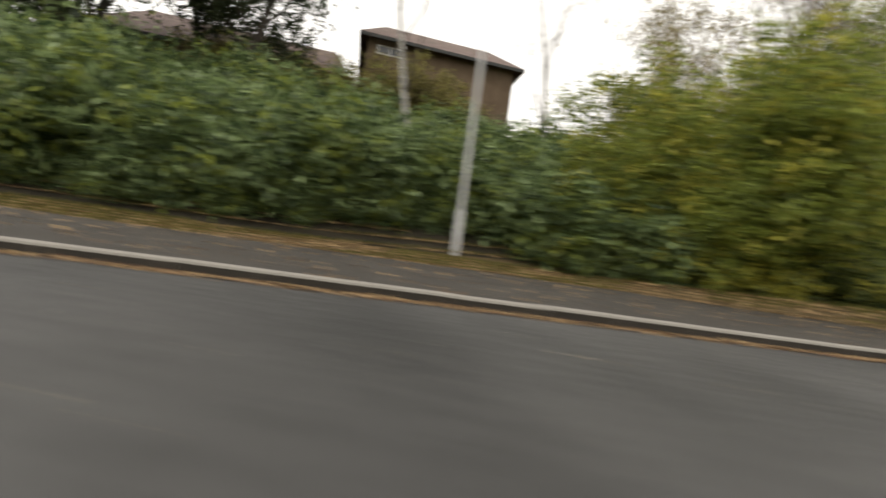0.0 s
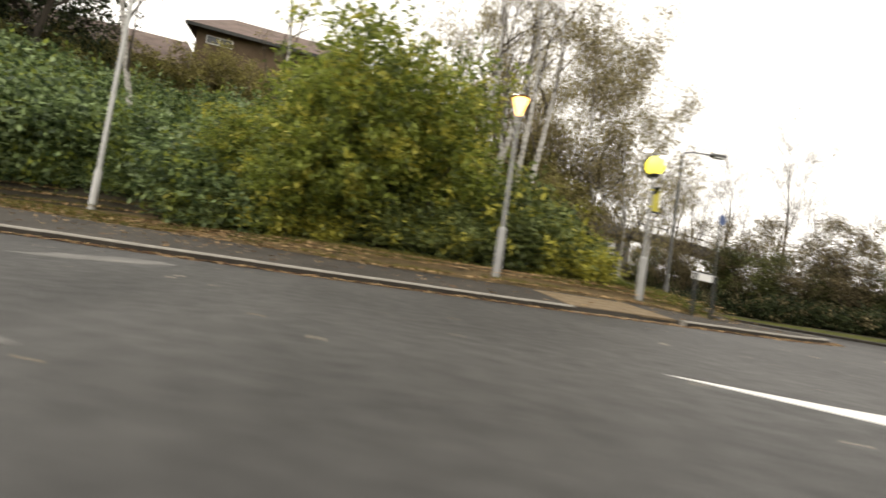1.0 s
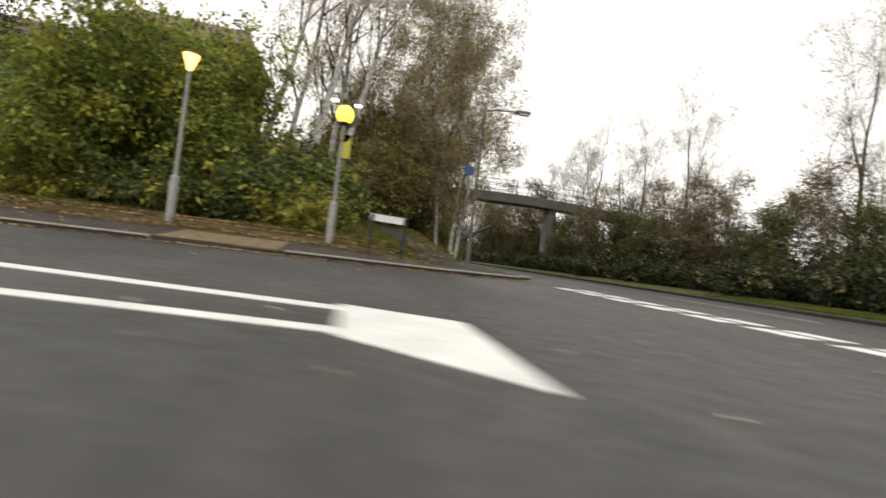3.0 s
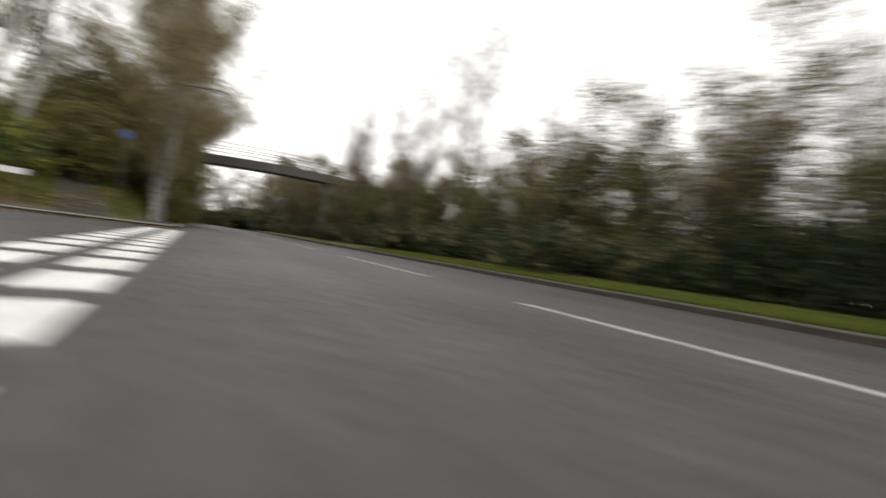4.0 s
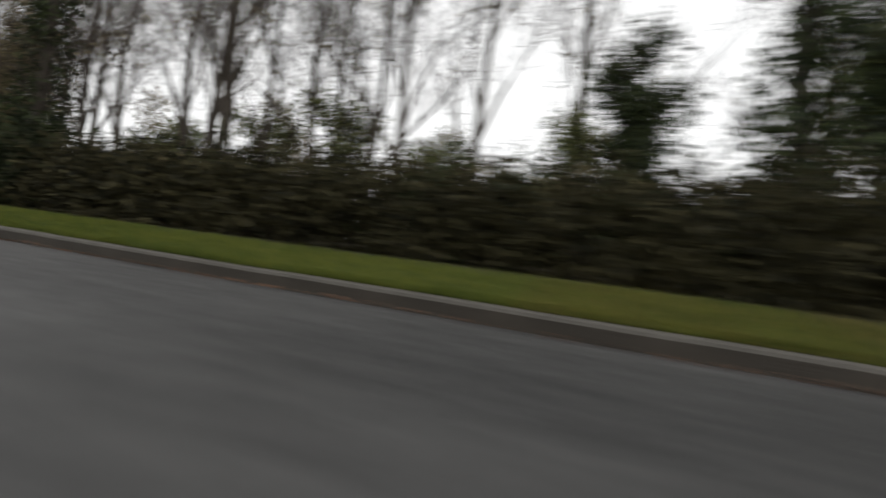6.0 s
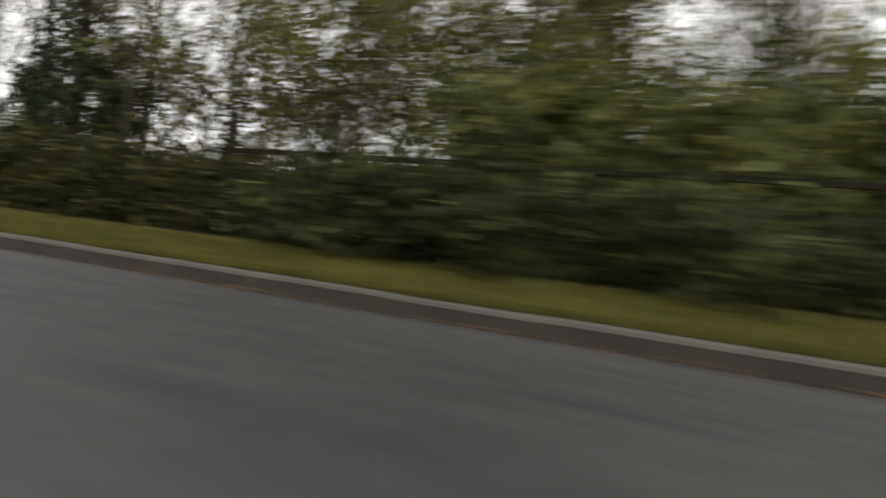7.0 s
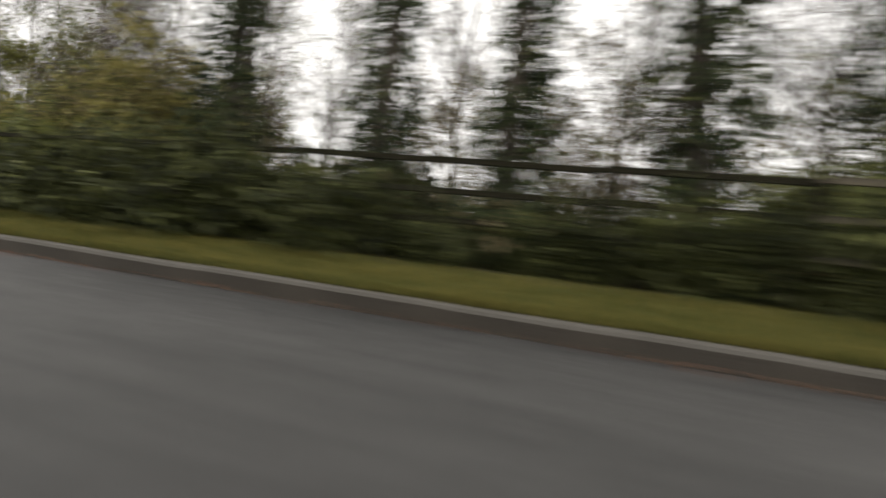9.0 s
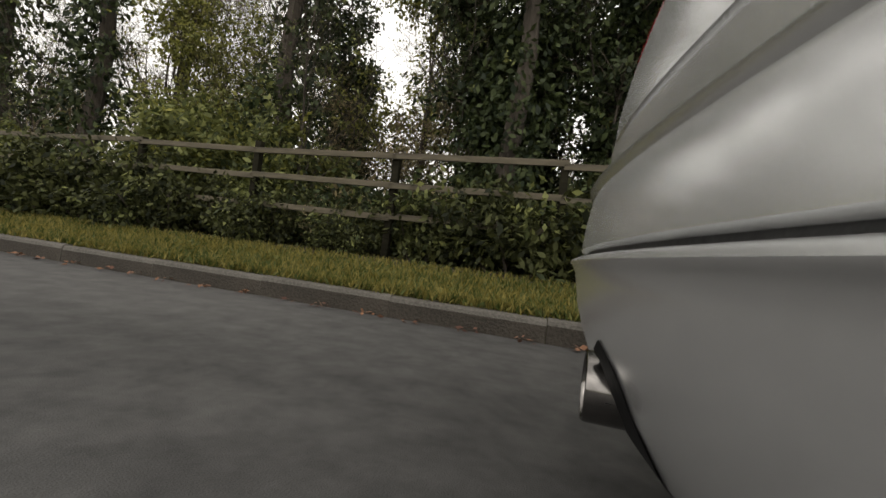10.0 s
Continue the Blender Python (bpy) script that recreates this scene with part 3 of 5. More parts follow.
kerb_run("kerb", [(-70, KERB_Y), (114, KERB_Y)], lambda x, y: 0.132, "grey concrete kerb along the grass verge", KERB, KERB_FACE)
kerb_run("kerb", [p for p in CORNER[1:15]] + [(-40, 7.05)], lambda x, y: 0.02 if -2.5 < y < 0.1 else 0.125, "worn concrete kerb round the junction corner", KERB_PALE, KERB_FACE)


# ---- posts and signs ----
def ring(bmx, r, z, sides=16):
    return [bmx.verts.new((r * math.cos(2 * math.pi * k / sides), r * math.sin(2 * math.pi * k / sides), z)) for k in range(sides)]


def turned(profile, sides=16):
    """A body of revolution from (radius, height) pairs."""
    bmx = bmesh.new()
    rings = [ring(bmx, r, z, sides) for r, z in profile]
    for a, b in zip(rings, rings[1:]):
        for k in range(sides):
            bmx.faces.new((a[k], a[(k + 1) % sides], b[(k + 1) % sides], b[k]))
    bmx.faces.new(list(reversed(rings[0])))
    bmx.faces.new(rings[-1])
    return bmx


def lantern_post(x, y, z, h):
    root = tagged(new("street_lamp"), "grey post-top street lamp with a lit amber lantern", "street lamp")
    part("base_section", turned([(0.098, -0.2), (0.098, 1.08), (0.09, 1.12), (0.05, 1.16)]), STEEL, root, smooth=True)
    part("post", turned([(0.047, 1.1), (0.038, h - 0.34), (0.045, h - 0.34), (0.045, h - 0.28)]), STEEL, root, smooth=True)
    part("lantern", turned([(0.045, h - 0.28), (0.07, h - 0.22), (0.185, h + 0.12), (0.19, h + 0.14)]), LANTERN_GLOW, root, "lit amber lantern", True)
    lamp_head = turned([(0.03, 0.0), (0.075, 0.008), (0.07, 0.04), (0.02, 0.055)])
    lamp_head.transform(pose(-0.05, -0.10, h + 0.195))
    part("floodlight", lamp_head, LED_GLOW, root, "lit white floodlight")
    part("hood", turned([(0.25, h + 0.13), (0.26, h + 0.15), (0.2, h + 0.18), (0.03, h + 0.20)]), COPPER_HOOD, root)
    root.location = (x, y, z)
    return root


lantern_post(-10.1, -3.1, land(-10.1, -3.1), 4.6 - land(-10.1, -3.1))


def column(x, y, z, h, arm, label, steel):
    """A tall lamp column with an outreach arm towards arm = (dx, dy)."""
    root = tagged(new("lamp_column"), label, "street lamp")
    part("base_section", turned([(0.095, -0.3), (0.095, 1.15), (0.07, 1.22)]), steel, root, smooth=True)
    part("column", turned([(0.066, 1.15), (0.045, h)]), steel, root, smooth=True)
    v, f = tube([(0, 0, h - 0.05), (arm[0] * 0.05, arm[1] * 0.05, h + 0.12), (arm[0] * 0.3, arm[1] * 0.3, h + 0.2), (arm[0], arm[1], h + 0.24)], [0.04, 0.04, 0.032, 0.03], 8)
    put("arm", mesh_of("arm", v, f, True), steel, root)
    turn = math.degrees(math.atan2(arm[1], arm[0]))
    head = part("lantern", box(-0.1, -0.12, -0.06, 0.55, 0.12, 0.06, 0.03), steel, root)
    head.matrix_world = pose(arm[0], arm[1], h + 0.24, 0, 0, turn)
    part("lantern_bowl", box(0.08, -0.1, -0.1, 0.5, 0.1, -0.055, 0.015), SIGN_WHITE, head)
    root.location = (x, y, z)
    return root


column(-15.53, -13.84, land(-15.53, -13.84), 9.8, (0.9, 0.2), "tall plain galvanised steel lamp column beside the footway", BRIGHT_STEEL)
column(-14.8, 6.1, land(-14.8, 6.1), 6.5, (0.2, 1.3), "grey lamp column with an arm over the main road", OLD_STEEL)
column(10.95, 16.3, 0.26, 8.0, (-0.2, -1.6), "weathered grey lamp column in front of the hedge", DULL_STEEL)

# crossing beacon with its lit yellow globe
beacon = tagged(new("crossing_beacon"), "grey crossing post with a lit yellow globe", "beacon")
part("base_section", turned([(0.095, -0.35), (0.095, 1.02), (0.088, 1.06), (0.05, 1.1)]), STEEL, beacon, smooth=True)
part("post", turned([(0.044, 1.05), (0.038, 3.25)]), STEEL, beacon, smooth=True)
bmx = bmesh.new()
bmesh.ops.create_uvsphere(bmx, u_segments=24, v_segments=14, radius=0.225, matrix=pose(0, 0, 3.5))
bmesh.ops.scale(bmx, vec=(1, 1, 1.16), space=pose(0, 0, -3.5), verts=bmx.verts)
part("globe", bmx, GLOBE_GLOW, beacon, "lit yellow globe", True)
part("collar", turned([(0.06, 3.2), (0.12, 3.24), (0.13, 3.3)]), DARK_STEEL, beacon)
bmx = turned([(0.30, -0.02), (0.31, 0.0), (0.30, 0.02)], 28)
bmx.transform(pose(-0.2, 0.06, 3.5, 0, 80, 0))
part("back_plate", bmx, DARK_STEEL, beacon, "black disc behind the globe")
for sx, sy in ((0.06, -0.26), (-0.06, 0.26)):
    v, f = tube([(0, 0, 3.72), (sx * 0.5, sy * 0.5, 3.82), (sx, sy, 3.84)], [0.015, 0.015, 0.012], 6)
    lamp_arm = put("lamp_arm", mesh_of("lamp_arm", v, f), DARK_STEEL, beacon)
    bmx = turned([(0.04, 3.80), (0.08, 3.808), (0.07, 3.845), (0.02, 3.86)])
    bmx.transform(pose(sx * 1.2, sy * 1.2, 0))
    part("floodlight", bmx, LED_GLOW, beacon, "lit white floodlight")
beacon.location = (-10.04, 0.86, 0.42)

# yellow and black marker panel clamped to the beacon's post
panel = part("marker_panel", box(-0.012, 0.03, 2.32, 0.012, 0.25, 2.96, 0.006), SIGN_YELLOW, beacon, "yellow marker panel")
bmx = bmesh.new()
face = bmx.faces.new([bmx.verts.new(q) for q in ((0.0155, 0.25, 2.96), (0.0155, 0.03, 2.96), (0.0155, 0.03, 2.72), (0.0155, 0.18, 2.82))])
bmesh.ops.solidify(bmx, geom=[face], thickness=0.002)
part("stripe", bmx, DARK_STEEL, panel, "black corner stripe")
for z in (2.42, 2.86):
    part("clamp", turned([(0.05, z - 0.02), (0.056, z - 0.018), (0.056, z + 0.018), (0.05, z + 0.02)], 14), SIGN_YELLOW, panel, "yellow clamp band")
part("marker_foot", box(-0.02, 0.02, 2.27, 0.02, 0.27, 2.315, 0.004), DARK_STEEL, beacon, "black lower edge")

# street name plate on two short posts, its lettering too small to read
plate = tagged(new("street_name_plate"), "white street name plate on two dark posts", "sign")
part("plate", box(-0.52, -0.012, 0.86, 0.52, 0.012, 1.05, 0.004), SIGN_WHITE, plate)
part("top_trim", box(-0.53, -0.018, 1.05, 0.53, 0.018, 1.075, 0.004), DARK_STEEL, plate)
for s in (-0.47, 0.47):
    part("post", box(s - 0.035, 0.012, -0.2, s + 0.035, 0.075, 1.03, 0.006), DARK_STEEL, plate)
for k, w in enumerate((0.34, 0.22)):
    part("lettering_bar", box(-0.40 + 0.42 * k, -0.0155, 0.925, -0.40 + 0.42 * k + w, -0.0125, 0.985), DARK_STEEL, plate)
plate.matrix_world = pose(-9.58, 2.36, 0.26, 0, 0, 107 - 180)

# round blue sign on its post
blue = tagged(new("round_sign"), "round blue sign on a grey post", "sign")
part("post", turned([(0.03, -0.5), (0.03, 3.25)], 12), DULL_STEEL, blue, smooth=True)
bmx = turned([(0.17, -0.006), (0.18, 0.0), (0.17, 0.006)], 28)
bmx.transform(pose(0.05, 0, 3.08, 0, 90, 0))
part("disc", bmx, SIGN_BLUE, blue, "blue disc")
blue.matrix_world = pose(-11.6, 4.9, land(-11.6, 4.9) - 0.02, 0, 0, 10)

# tactile slabs at the dropped kerb
tactile = tagged(new("tactile_paving"), "buff tactile paving slabs at the dropped kerb", "paving", kind="structure")
slab = from_bm("paving_slab", box(-0.197, -0.197, -0.03, 0.197, 0.197, 0.012, 0.004))
slab.materials.append(TACTILE)
for i in range(6):
    for k in range(4):
        put("paving_slab", slab, None, tactile).matrix_world = pose(-8.03 - 0.4 * k, -2.25 + 0.4 * i, footway_level(-8.03 - 0.4 * k, -2.25 + 0.4 * i) + 0.004, 0, 5.4, 0)

# path through the grass beside the main road
path_on_land("footpath", [(-9.7 - 0.4 * k, path_y(-9.7 - 0.4 * k)) for k in range(44)], 1.6, FOOTWAY, "narrow asphalt path climbing between grass and trees")

# ---- fence of posts and rails along the main road ----
def fence(x0, x1, y, z, mat, label):
    root = tagged(new("post_and_rail_fence"), label, "fence")
    post = from_bm("post", box(-0.04, -0.03, -0.3, 0.04, 0.05, 1.2, 0.008))
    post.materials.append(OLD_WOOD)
    rail = from_bm("rail", box(-0.94, -0.06, -0.033, 0.94, -0.025, 0.033, 0.006))
    rail.materials.append(mat)
    n = int((x1 - x0) / 1.83)
    for i in range(n + 1):
        x = x0 + 1.83 * i
        put("post", post, None, root).matrix_world = pose(x, y, z + random.uniform(-0.03, 0.03), random.uniform(-1.5, 1.5), random.uniform(-1, 1), 0)
        if i < n:
            for h in (0.46, 0.80, 1.13):
                put("rail", rail, None, root).matrix_world = pose(x + 0.915, y, z + h + random.uniform(-0.015, 0.015), 0, random.uniform(-0.8, 0.8), 0)
    return root


fence(36.2, 72.9, 16.98, 0.33, OLD_WOOD, "old dark three-rail fence in the undergrowth")
fence(72.8, 113.1, 16.80, 0.30, WOOD, "pale weathered three-rail wooden fence at the woodland edge")


# ---- hedges ----
def hedge(name, x0, x1, y, z, depth, height, mat, seed, label):
    rng = np.random.default_rng(seed)
    root = new(name)
    blobs, v, f = [], [], []
    x = x0
    while x < x1:
        hh = height * rng.uniform(0.9, 1.06)
        for q in (0.22, 0.5, 0.8):
            for s in (-0.22, 0.22):
                blobs.append((x + rng.normal() * 0.1, y + s * depth + rng.normal() * 0.06, z + hh * q, 0.5, depth * 0.36, hh * 0.22))
        tube([(x, y, z - 0.1), (x + rng.normal() * 0.1, y + rng.normal() * 0.1, z + hh * 0.8)], [0.03, 0.01], 5, v, f, False)
        x += 0.45
    tagged(put("stem_tangle", mesh_of("stem_tangle", v, f), BARK, root), kind="stuff")
    put("foliage", leaves("foliage", rng, blobs, int((x1 - x0) * 2600), 0.06), mat, root)
    return tagged(root, label, "hedge")


hedge("hedge", 4.0, 17.4, 17.35, 0.27, 1.3, 1.72, LEAF_HEDGE, 31, "tall clipped dark evergreen hedge behind the verge")
hedge("hedge", 17.4, 31.0, 17.4, 0.27, 1.2, 1.36, LEAF_HEDGE_BROWN, 32, "dark brown-green clipped hedge behind the verge")
hedge("hedge", 31.0, 38.4, 17.45, 0.27, 1.3, 1.26, LEAF_ROUGH, 33, "green overgrown hedge behind the verge")

# ---- bushes on the corner bank ----
LAUREL = shrub("bush", 41, 2.8, 2.4, 2.6, LEAF_GREEN, 8500, 0.108, "dense green leafy bush above fallen leaves", mat2=LEAF_OLIVE)
HAZEL = shrub("bush", 42, 4.2, 3.2, 5.2, LEAF_OLIVE, 20000, 0.066, "tall olive and yellow autumn bush on the bank", mat2=LEAF_YELLOW, turning=3)
SPINDLE = shrub("bush", 48, 1.7, 1.4, 1.25, LEAF_YELLOW, 3800, 0.08, "small bush with bright yellow autumn leaves", mat2=LEAF_FRESH)
LOW = shrub("bush", 43, 2.4, 1.9, 1.5, LEAF_FRESH, 8500, 0.075, "low spreading green bush with yellowing leaves", mat2=LEAF_YELLOW)
WOOD_EDGE = shrub("bush", 45, 3.2, 2.4, 3.7, LEAF_MID, 9500, 0.095, "tall green bush grown through the fence", mat2=LEAF_ROADSIDE, turning=3)
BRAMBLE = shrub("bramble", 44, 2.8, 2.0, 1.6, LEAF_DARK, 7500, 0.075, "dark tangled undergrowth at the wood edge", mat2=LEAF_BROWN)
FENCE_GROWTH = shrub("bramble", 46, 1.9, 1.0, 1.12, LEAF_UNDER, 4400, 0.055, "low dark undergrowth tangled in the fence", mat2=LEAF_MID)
OLIVE_BANK = shrub("bush", 47, 3.6, 3.0, 4.6, LEAF_BANK, 12000, 0.075, "tall olive-brown undergrowth among the birches", mat2=LEAF_BROWN)


def on_land(x, y, turn, size):
    x, y = x - 0.5, y - 0.5
    return (x, y, land(x, y) - 0.05, turn, size)


def bushes(base, places, group):
    spread_out(base, [on_land(*p) for p in places], group)


CORNER_GROUP = "bushes on the corner bank"
bushes(LAUREL, [(-16.0 - 0.2 * (k % 2) - (0.5 if k > 7 else 0), -27.5 + 1.4 * k, 63 * k, 0.42 + 0.09 * (k % 3)) for k in range(11)] + [(-16.6 - 0.4 * (k % 3) - (0.5 if k > 8 else 0), -29 + 1.45 * k, 50 * k, 0.72 + 0.13 * ((k * 7) % 5)) for k in range(12)]
       + [(-17.6, -29 + 1.9 * k, 77 * k, 0.9 + 0.14 * ((k * 5) % 4)) for k in range(12)] + [(-20.2, -29 + 2.1 * k, 37 * k, (0.95 if k < 5 else 0.82) + 0.13 * ((k * 3) % 4)) for k in range(12)] + [(-23.4, -29 + 2.3 * k, 91 * k, 1.2 if k < 5 else 1.0) for k in range(11)]
       + [(-15.8, -11.0, 35, 0.95), (-15.0, -9.8, 15, 0.95), (-13.9, -8.6, 115, 0.9)], CORNER_GROUP)
bushes(HAZEL, [(-13.8, -7.3, 0, 1.0), (-13.5, -5.2, 90, 1.45), (-15.6, -5.4, 200, 1.6), (-15.5, -8.5, 150, 0.95)], CORNER_GROUP)
bushes(LOW, [(-16.0, -11.2, 70, 0.75), (-15.2, -10.0, 170, 0.8), (-14.4, -8.8, 300, 0.85)]
       + [(-13.9, -7.4, 10, 0.85), (-13.0, -6.2, 100, 0.85), (-12.6, -5.0, 30, 0.85), (-12.4, -3.6, 210, 0.95), (-12.2, -2.2, 270, 1.05), (-12.3, -0.9, 310, 1.0), (-12.1, 0.3, 20, 0.85),
          (-12.9, -1.5, 60, 1.4), (-13.6, -0.1, 160, 1.45), (-15.4, -0.5, 200, 1.7), (-13.2, -3.0, 140, 1.3)], CORNER_GROUP)

bushes(SPINDLE, [(-11.2, 0.55, 30, 0.9), (-11.6, -0.4, 140, 0.85), (-12.0, 1.0, 250, 0.8), (-12.6, -7.0, 80, 0.9)], CORNER_GROUP)

ROAD_BUSHES = "bushes along the fence"
spread_out(WOOD_EDGE, [(40.4, 18.7, 0.3, 10, 0.95), (42.2, 18.9, 0.3, 57, 0.9), (44.2, 19.0, 0.3, 100, 1.02), (45.8, 19.2, 0.3, 147, 0.9), (47.4, 19.0, 0.3, 190, 1.0), (49.0, 19.2, 0.3, 247, 0.88), (50.6, 18.9, 0.3, 290, 0.94), (52.0, 19.0, 0.3, 337, 0.82),
                       (53.6, 18.6, 0.3, 30, 0.74), (55.0, 18.7, 0.3, 77, 0.7), (56.5, 18.7, 0.3, 120, 0.72), (58.2, 18.5, 0.3, 167, 0.6), (59.7, 18.7, 0.3, 210, 0.58), (61.2, 18.6, 0.3, 257, 0.5), (62.8, 18.4, 0.3, 300, 0.55),
                       (73.7, 18.6, 0.3, 15, 0.55), (79.2, 18.4, 0.3, 80, 0.7), (80.7, 18.8, 0.3, 190, 0.65)], ROAD_BUSHES)
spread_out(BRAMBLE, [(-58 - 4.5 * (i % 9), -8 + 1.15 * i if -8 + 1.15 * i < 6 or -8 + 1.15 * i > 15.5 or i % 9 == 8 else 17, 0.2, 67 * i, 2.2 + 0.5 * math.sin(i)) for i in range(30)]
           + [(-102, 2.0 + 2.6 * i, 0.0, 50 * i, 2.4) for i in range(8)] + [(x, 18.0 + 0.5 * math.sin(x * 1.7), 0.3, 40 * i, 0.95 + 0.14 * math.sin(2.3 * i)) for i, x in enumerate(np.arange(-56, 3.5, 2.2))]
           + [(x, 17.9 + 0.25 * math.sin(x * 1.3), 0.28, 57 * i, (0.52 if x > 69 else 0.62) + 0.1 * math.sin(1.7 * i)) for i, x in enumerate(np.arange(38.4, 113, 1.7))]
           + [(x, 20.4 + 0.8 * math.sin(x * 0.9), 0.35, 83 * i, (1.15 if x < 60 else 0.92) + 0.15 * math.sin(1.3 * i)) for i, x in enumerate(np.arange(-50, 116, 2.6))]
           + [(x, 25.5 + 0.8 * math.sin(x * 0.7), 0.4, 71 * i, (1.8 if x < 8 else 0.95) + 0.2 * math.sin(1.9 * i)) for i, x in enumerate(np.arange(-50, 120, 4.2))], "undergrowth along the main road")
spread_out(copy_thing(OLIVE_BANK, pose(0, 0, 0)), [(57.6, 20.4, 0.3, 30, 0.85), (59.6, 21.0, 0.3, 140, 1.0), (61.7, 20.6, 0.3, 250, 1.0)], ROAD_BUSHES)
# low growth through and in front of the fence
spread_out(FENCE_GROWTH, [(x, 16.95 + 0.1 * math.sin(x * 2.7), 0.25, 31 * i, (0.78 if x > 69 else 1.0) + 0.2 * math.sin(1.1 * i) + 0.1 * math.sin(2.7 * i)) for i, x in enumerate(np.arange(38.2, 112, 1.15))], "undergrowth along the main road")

# ---- trees ----
IVY_TREE = tree("ivy_clad_tree", 51, 13, 0.2, BARK, LEAF_DARK, 3500, 0.085, "tall ivy-clad tree with a dark trunk", first=0.35, ivy=6200, ivy_height=0.75, twig_count=1900, twig_width=0.006)
IVY_MOUND = tree("ivy_clad_tree", 57, 6.5, 0.14, BARK, LEAF_DARK, 5000, 0.08, "broad dark tree smothered in ivy", first=0.3, ivy=9000, ivy_height=0.75, twig_count=900, twig_width=0.006, spread=0.7, shrink=0.32)
BARE_TREE = tree("bare_tree", 52, 10, 0.12, BARK, LEAF_BROWN, 600, 0.05, "nearly bare autumn tree with fine brown twigs", first=0.12, rise=0.8, spread=0.7, twig_count=3400, twig_length=0.9, twig_width=0.005)
GREEN_TREE = tree("leafy_tree", 53, 7.5, 0.11, BARK, LEAF_ROADSIDE, 11000, 0.075, "leafy olive-green tree leaning over the fence", first=0.12, twig_count=500, blob=0.8)
BIRCH_TREE = tree("birch_tree", 54, 13, 0.13, BIRCH, LEAF_BIRCH, 19000, 0.048, "white-barked birch with hanging brown twigs", first=0.1, rise=0.7, spread=0.7, hang=0.9, twig_count=4500, twig_length=1.1, twig_width=0.0032, lean=(0.05, 0.12), blob=0.8, twig_mat=BIRCH_TWIG, limb_mat=BARK)
BIRCH_BARE = tree("birch_tree", 58, 13.5, 0.17, BIRCH, LEAF_BIRCH, 900, 0.04, "slender leaning birch with long bare limbs", levels=2, number=7, first=0.3, rise=0.9, spread=0.6, hang=0.5, twig_count=1000, twig_length=0.9, twig_width=0.0035, lean=(-0.03, 0.2), twig_mat=BIRCH_TWIG, limb_mat=BARK)
THICKET = tree("thicket_tree", 55, 6.5, 0.08, BARK, LEAF_BROWN, 8500, 0.06, "brown and olive thicket tree beside the road", first=0.06, twig_count=1800, twig_width=0.005, blob=0.75)
OLIVE_THICKET = tree("thicket_tree", 59, 5.0, 0.08, BARK, LEAF_MID, 11000, 0.06, "leafy olive-green thicket tree", first=0.05, twig_count=500, twig_width=0.005, blob=0.75)
COPPICE = tree("coppice_tree", 60, 4.8, 0.045, BARK, LEAF_MID, 1500, 0.042, "slender coppiced tree with sparse olive leaves", first=0.04, rise=1.1, spread=0.6, number=10, shrink=0.55, twig_count=800, twig_length=0.7, twig_width=0.004, blob=0.7)
HOLLY = tree("evergreen_tree", 56, 9.5, 0.18, BARK, LEAF_DARK, 30000, 0.095, "dark dense evergreen tree above the bank", first=0.15, twig_count=300, blob=1.25, number=12)

rng = random.Random(7)


def along(places, y0, y1, s0, s1):
    return [(x, rng.uniform(y0, y1), 0.3, rng.uniform(0, 360), rng.uniform(s0, s1)) for x in places]


TREES = "trees along the main road"
spread_out(IVY_TREE, along((12.9,), 19.2, 19.4, 0.92, 0.95) + along((29.9, 64.3, 67.4, 69.8, 72.4, 75.0, 80.7, 84.7, 86.6, 88.0, 91.2, 94.5), 18.9, 19.7, 0.85, 1.1), TREES)
spread_out(IVY_MOUND, along((84.2, 86.2, 89.5), 18.9, 19.8, 0.75, 0.95) + along((27.9, 31.2), 19, 19.6, 0.5, 0.6) + [(84.9, 21.2, 0.3, 40, 1.0), (80.2, 22.0, 0.3, 200, 0.9)], TREES)
spread_out(BARE_TREE, along(np.arange(-50, -20, 4.5), 20, 25, 0.8, 1.15) + along((-30, -11), 20.5, 21.5, 0.95, 1.0) + along(np.arange(-19, 9, 2.6), 20, 24, 0.45, 0.56) + along((8.2, 9.3, 10.4, 11.6), 19.6, 21, 0.7, 0.85) + along(np.arange(13.6, 19.6, 0.95), 19.5, 22, 0.75, 1.0) + along(np.arange(19.6, 26, 1.3), 19.2, 21, 0.85, 1.1)
           + along(np.arange(21, 33, 5.5), 20.5, 24, 0.8, 1.1) + along(np.arange(33, 44, 4.0), 20.5, 26, 0.75, 1.0) + along((*np.arange(44, 57, 1.3), 59.4, 62.0), 20.5, 26, 0.7, 1.0) + along(np.arange(63, 112, 4.4), 20.5, 26, 0.75, 1.0) + along((75.9, 76.6), 20.2, 21.4, 0.8, 0.9), TREES)
spread_out(GREEN_TREE, along((33.4, 35.6), 19.8, 20.6, 0.85, 0.95) + along((37.9, 39.7, 41.6), 19.0, 20.2, 0.88, 1.05) + along((51.6, 53.4), 21.8, 22.3, 0.64, 0.7) + along((78.6,), 19.0, 19.6, 0.45, 0.5) + [(77.0, 19.8, 0.3, 50, 0.66), (82.5, 20.6, 0.3, 130, 0.74)] + along((87.2, 95.2), 20, 21.5, 0.5, 0.6), TREES)
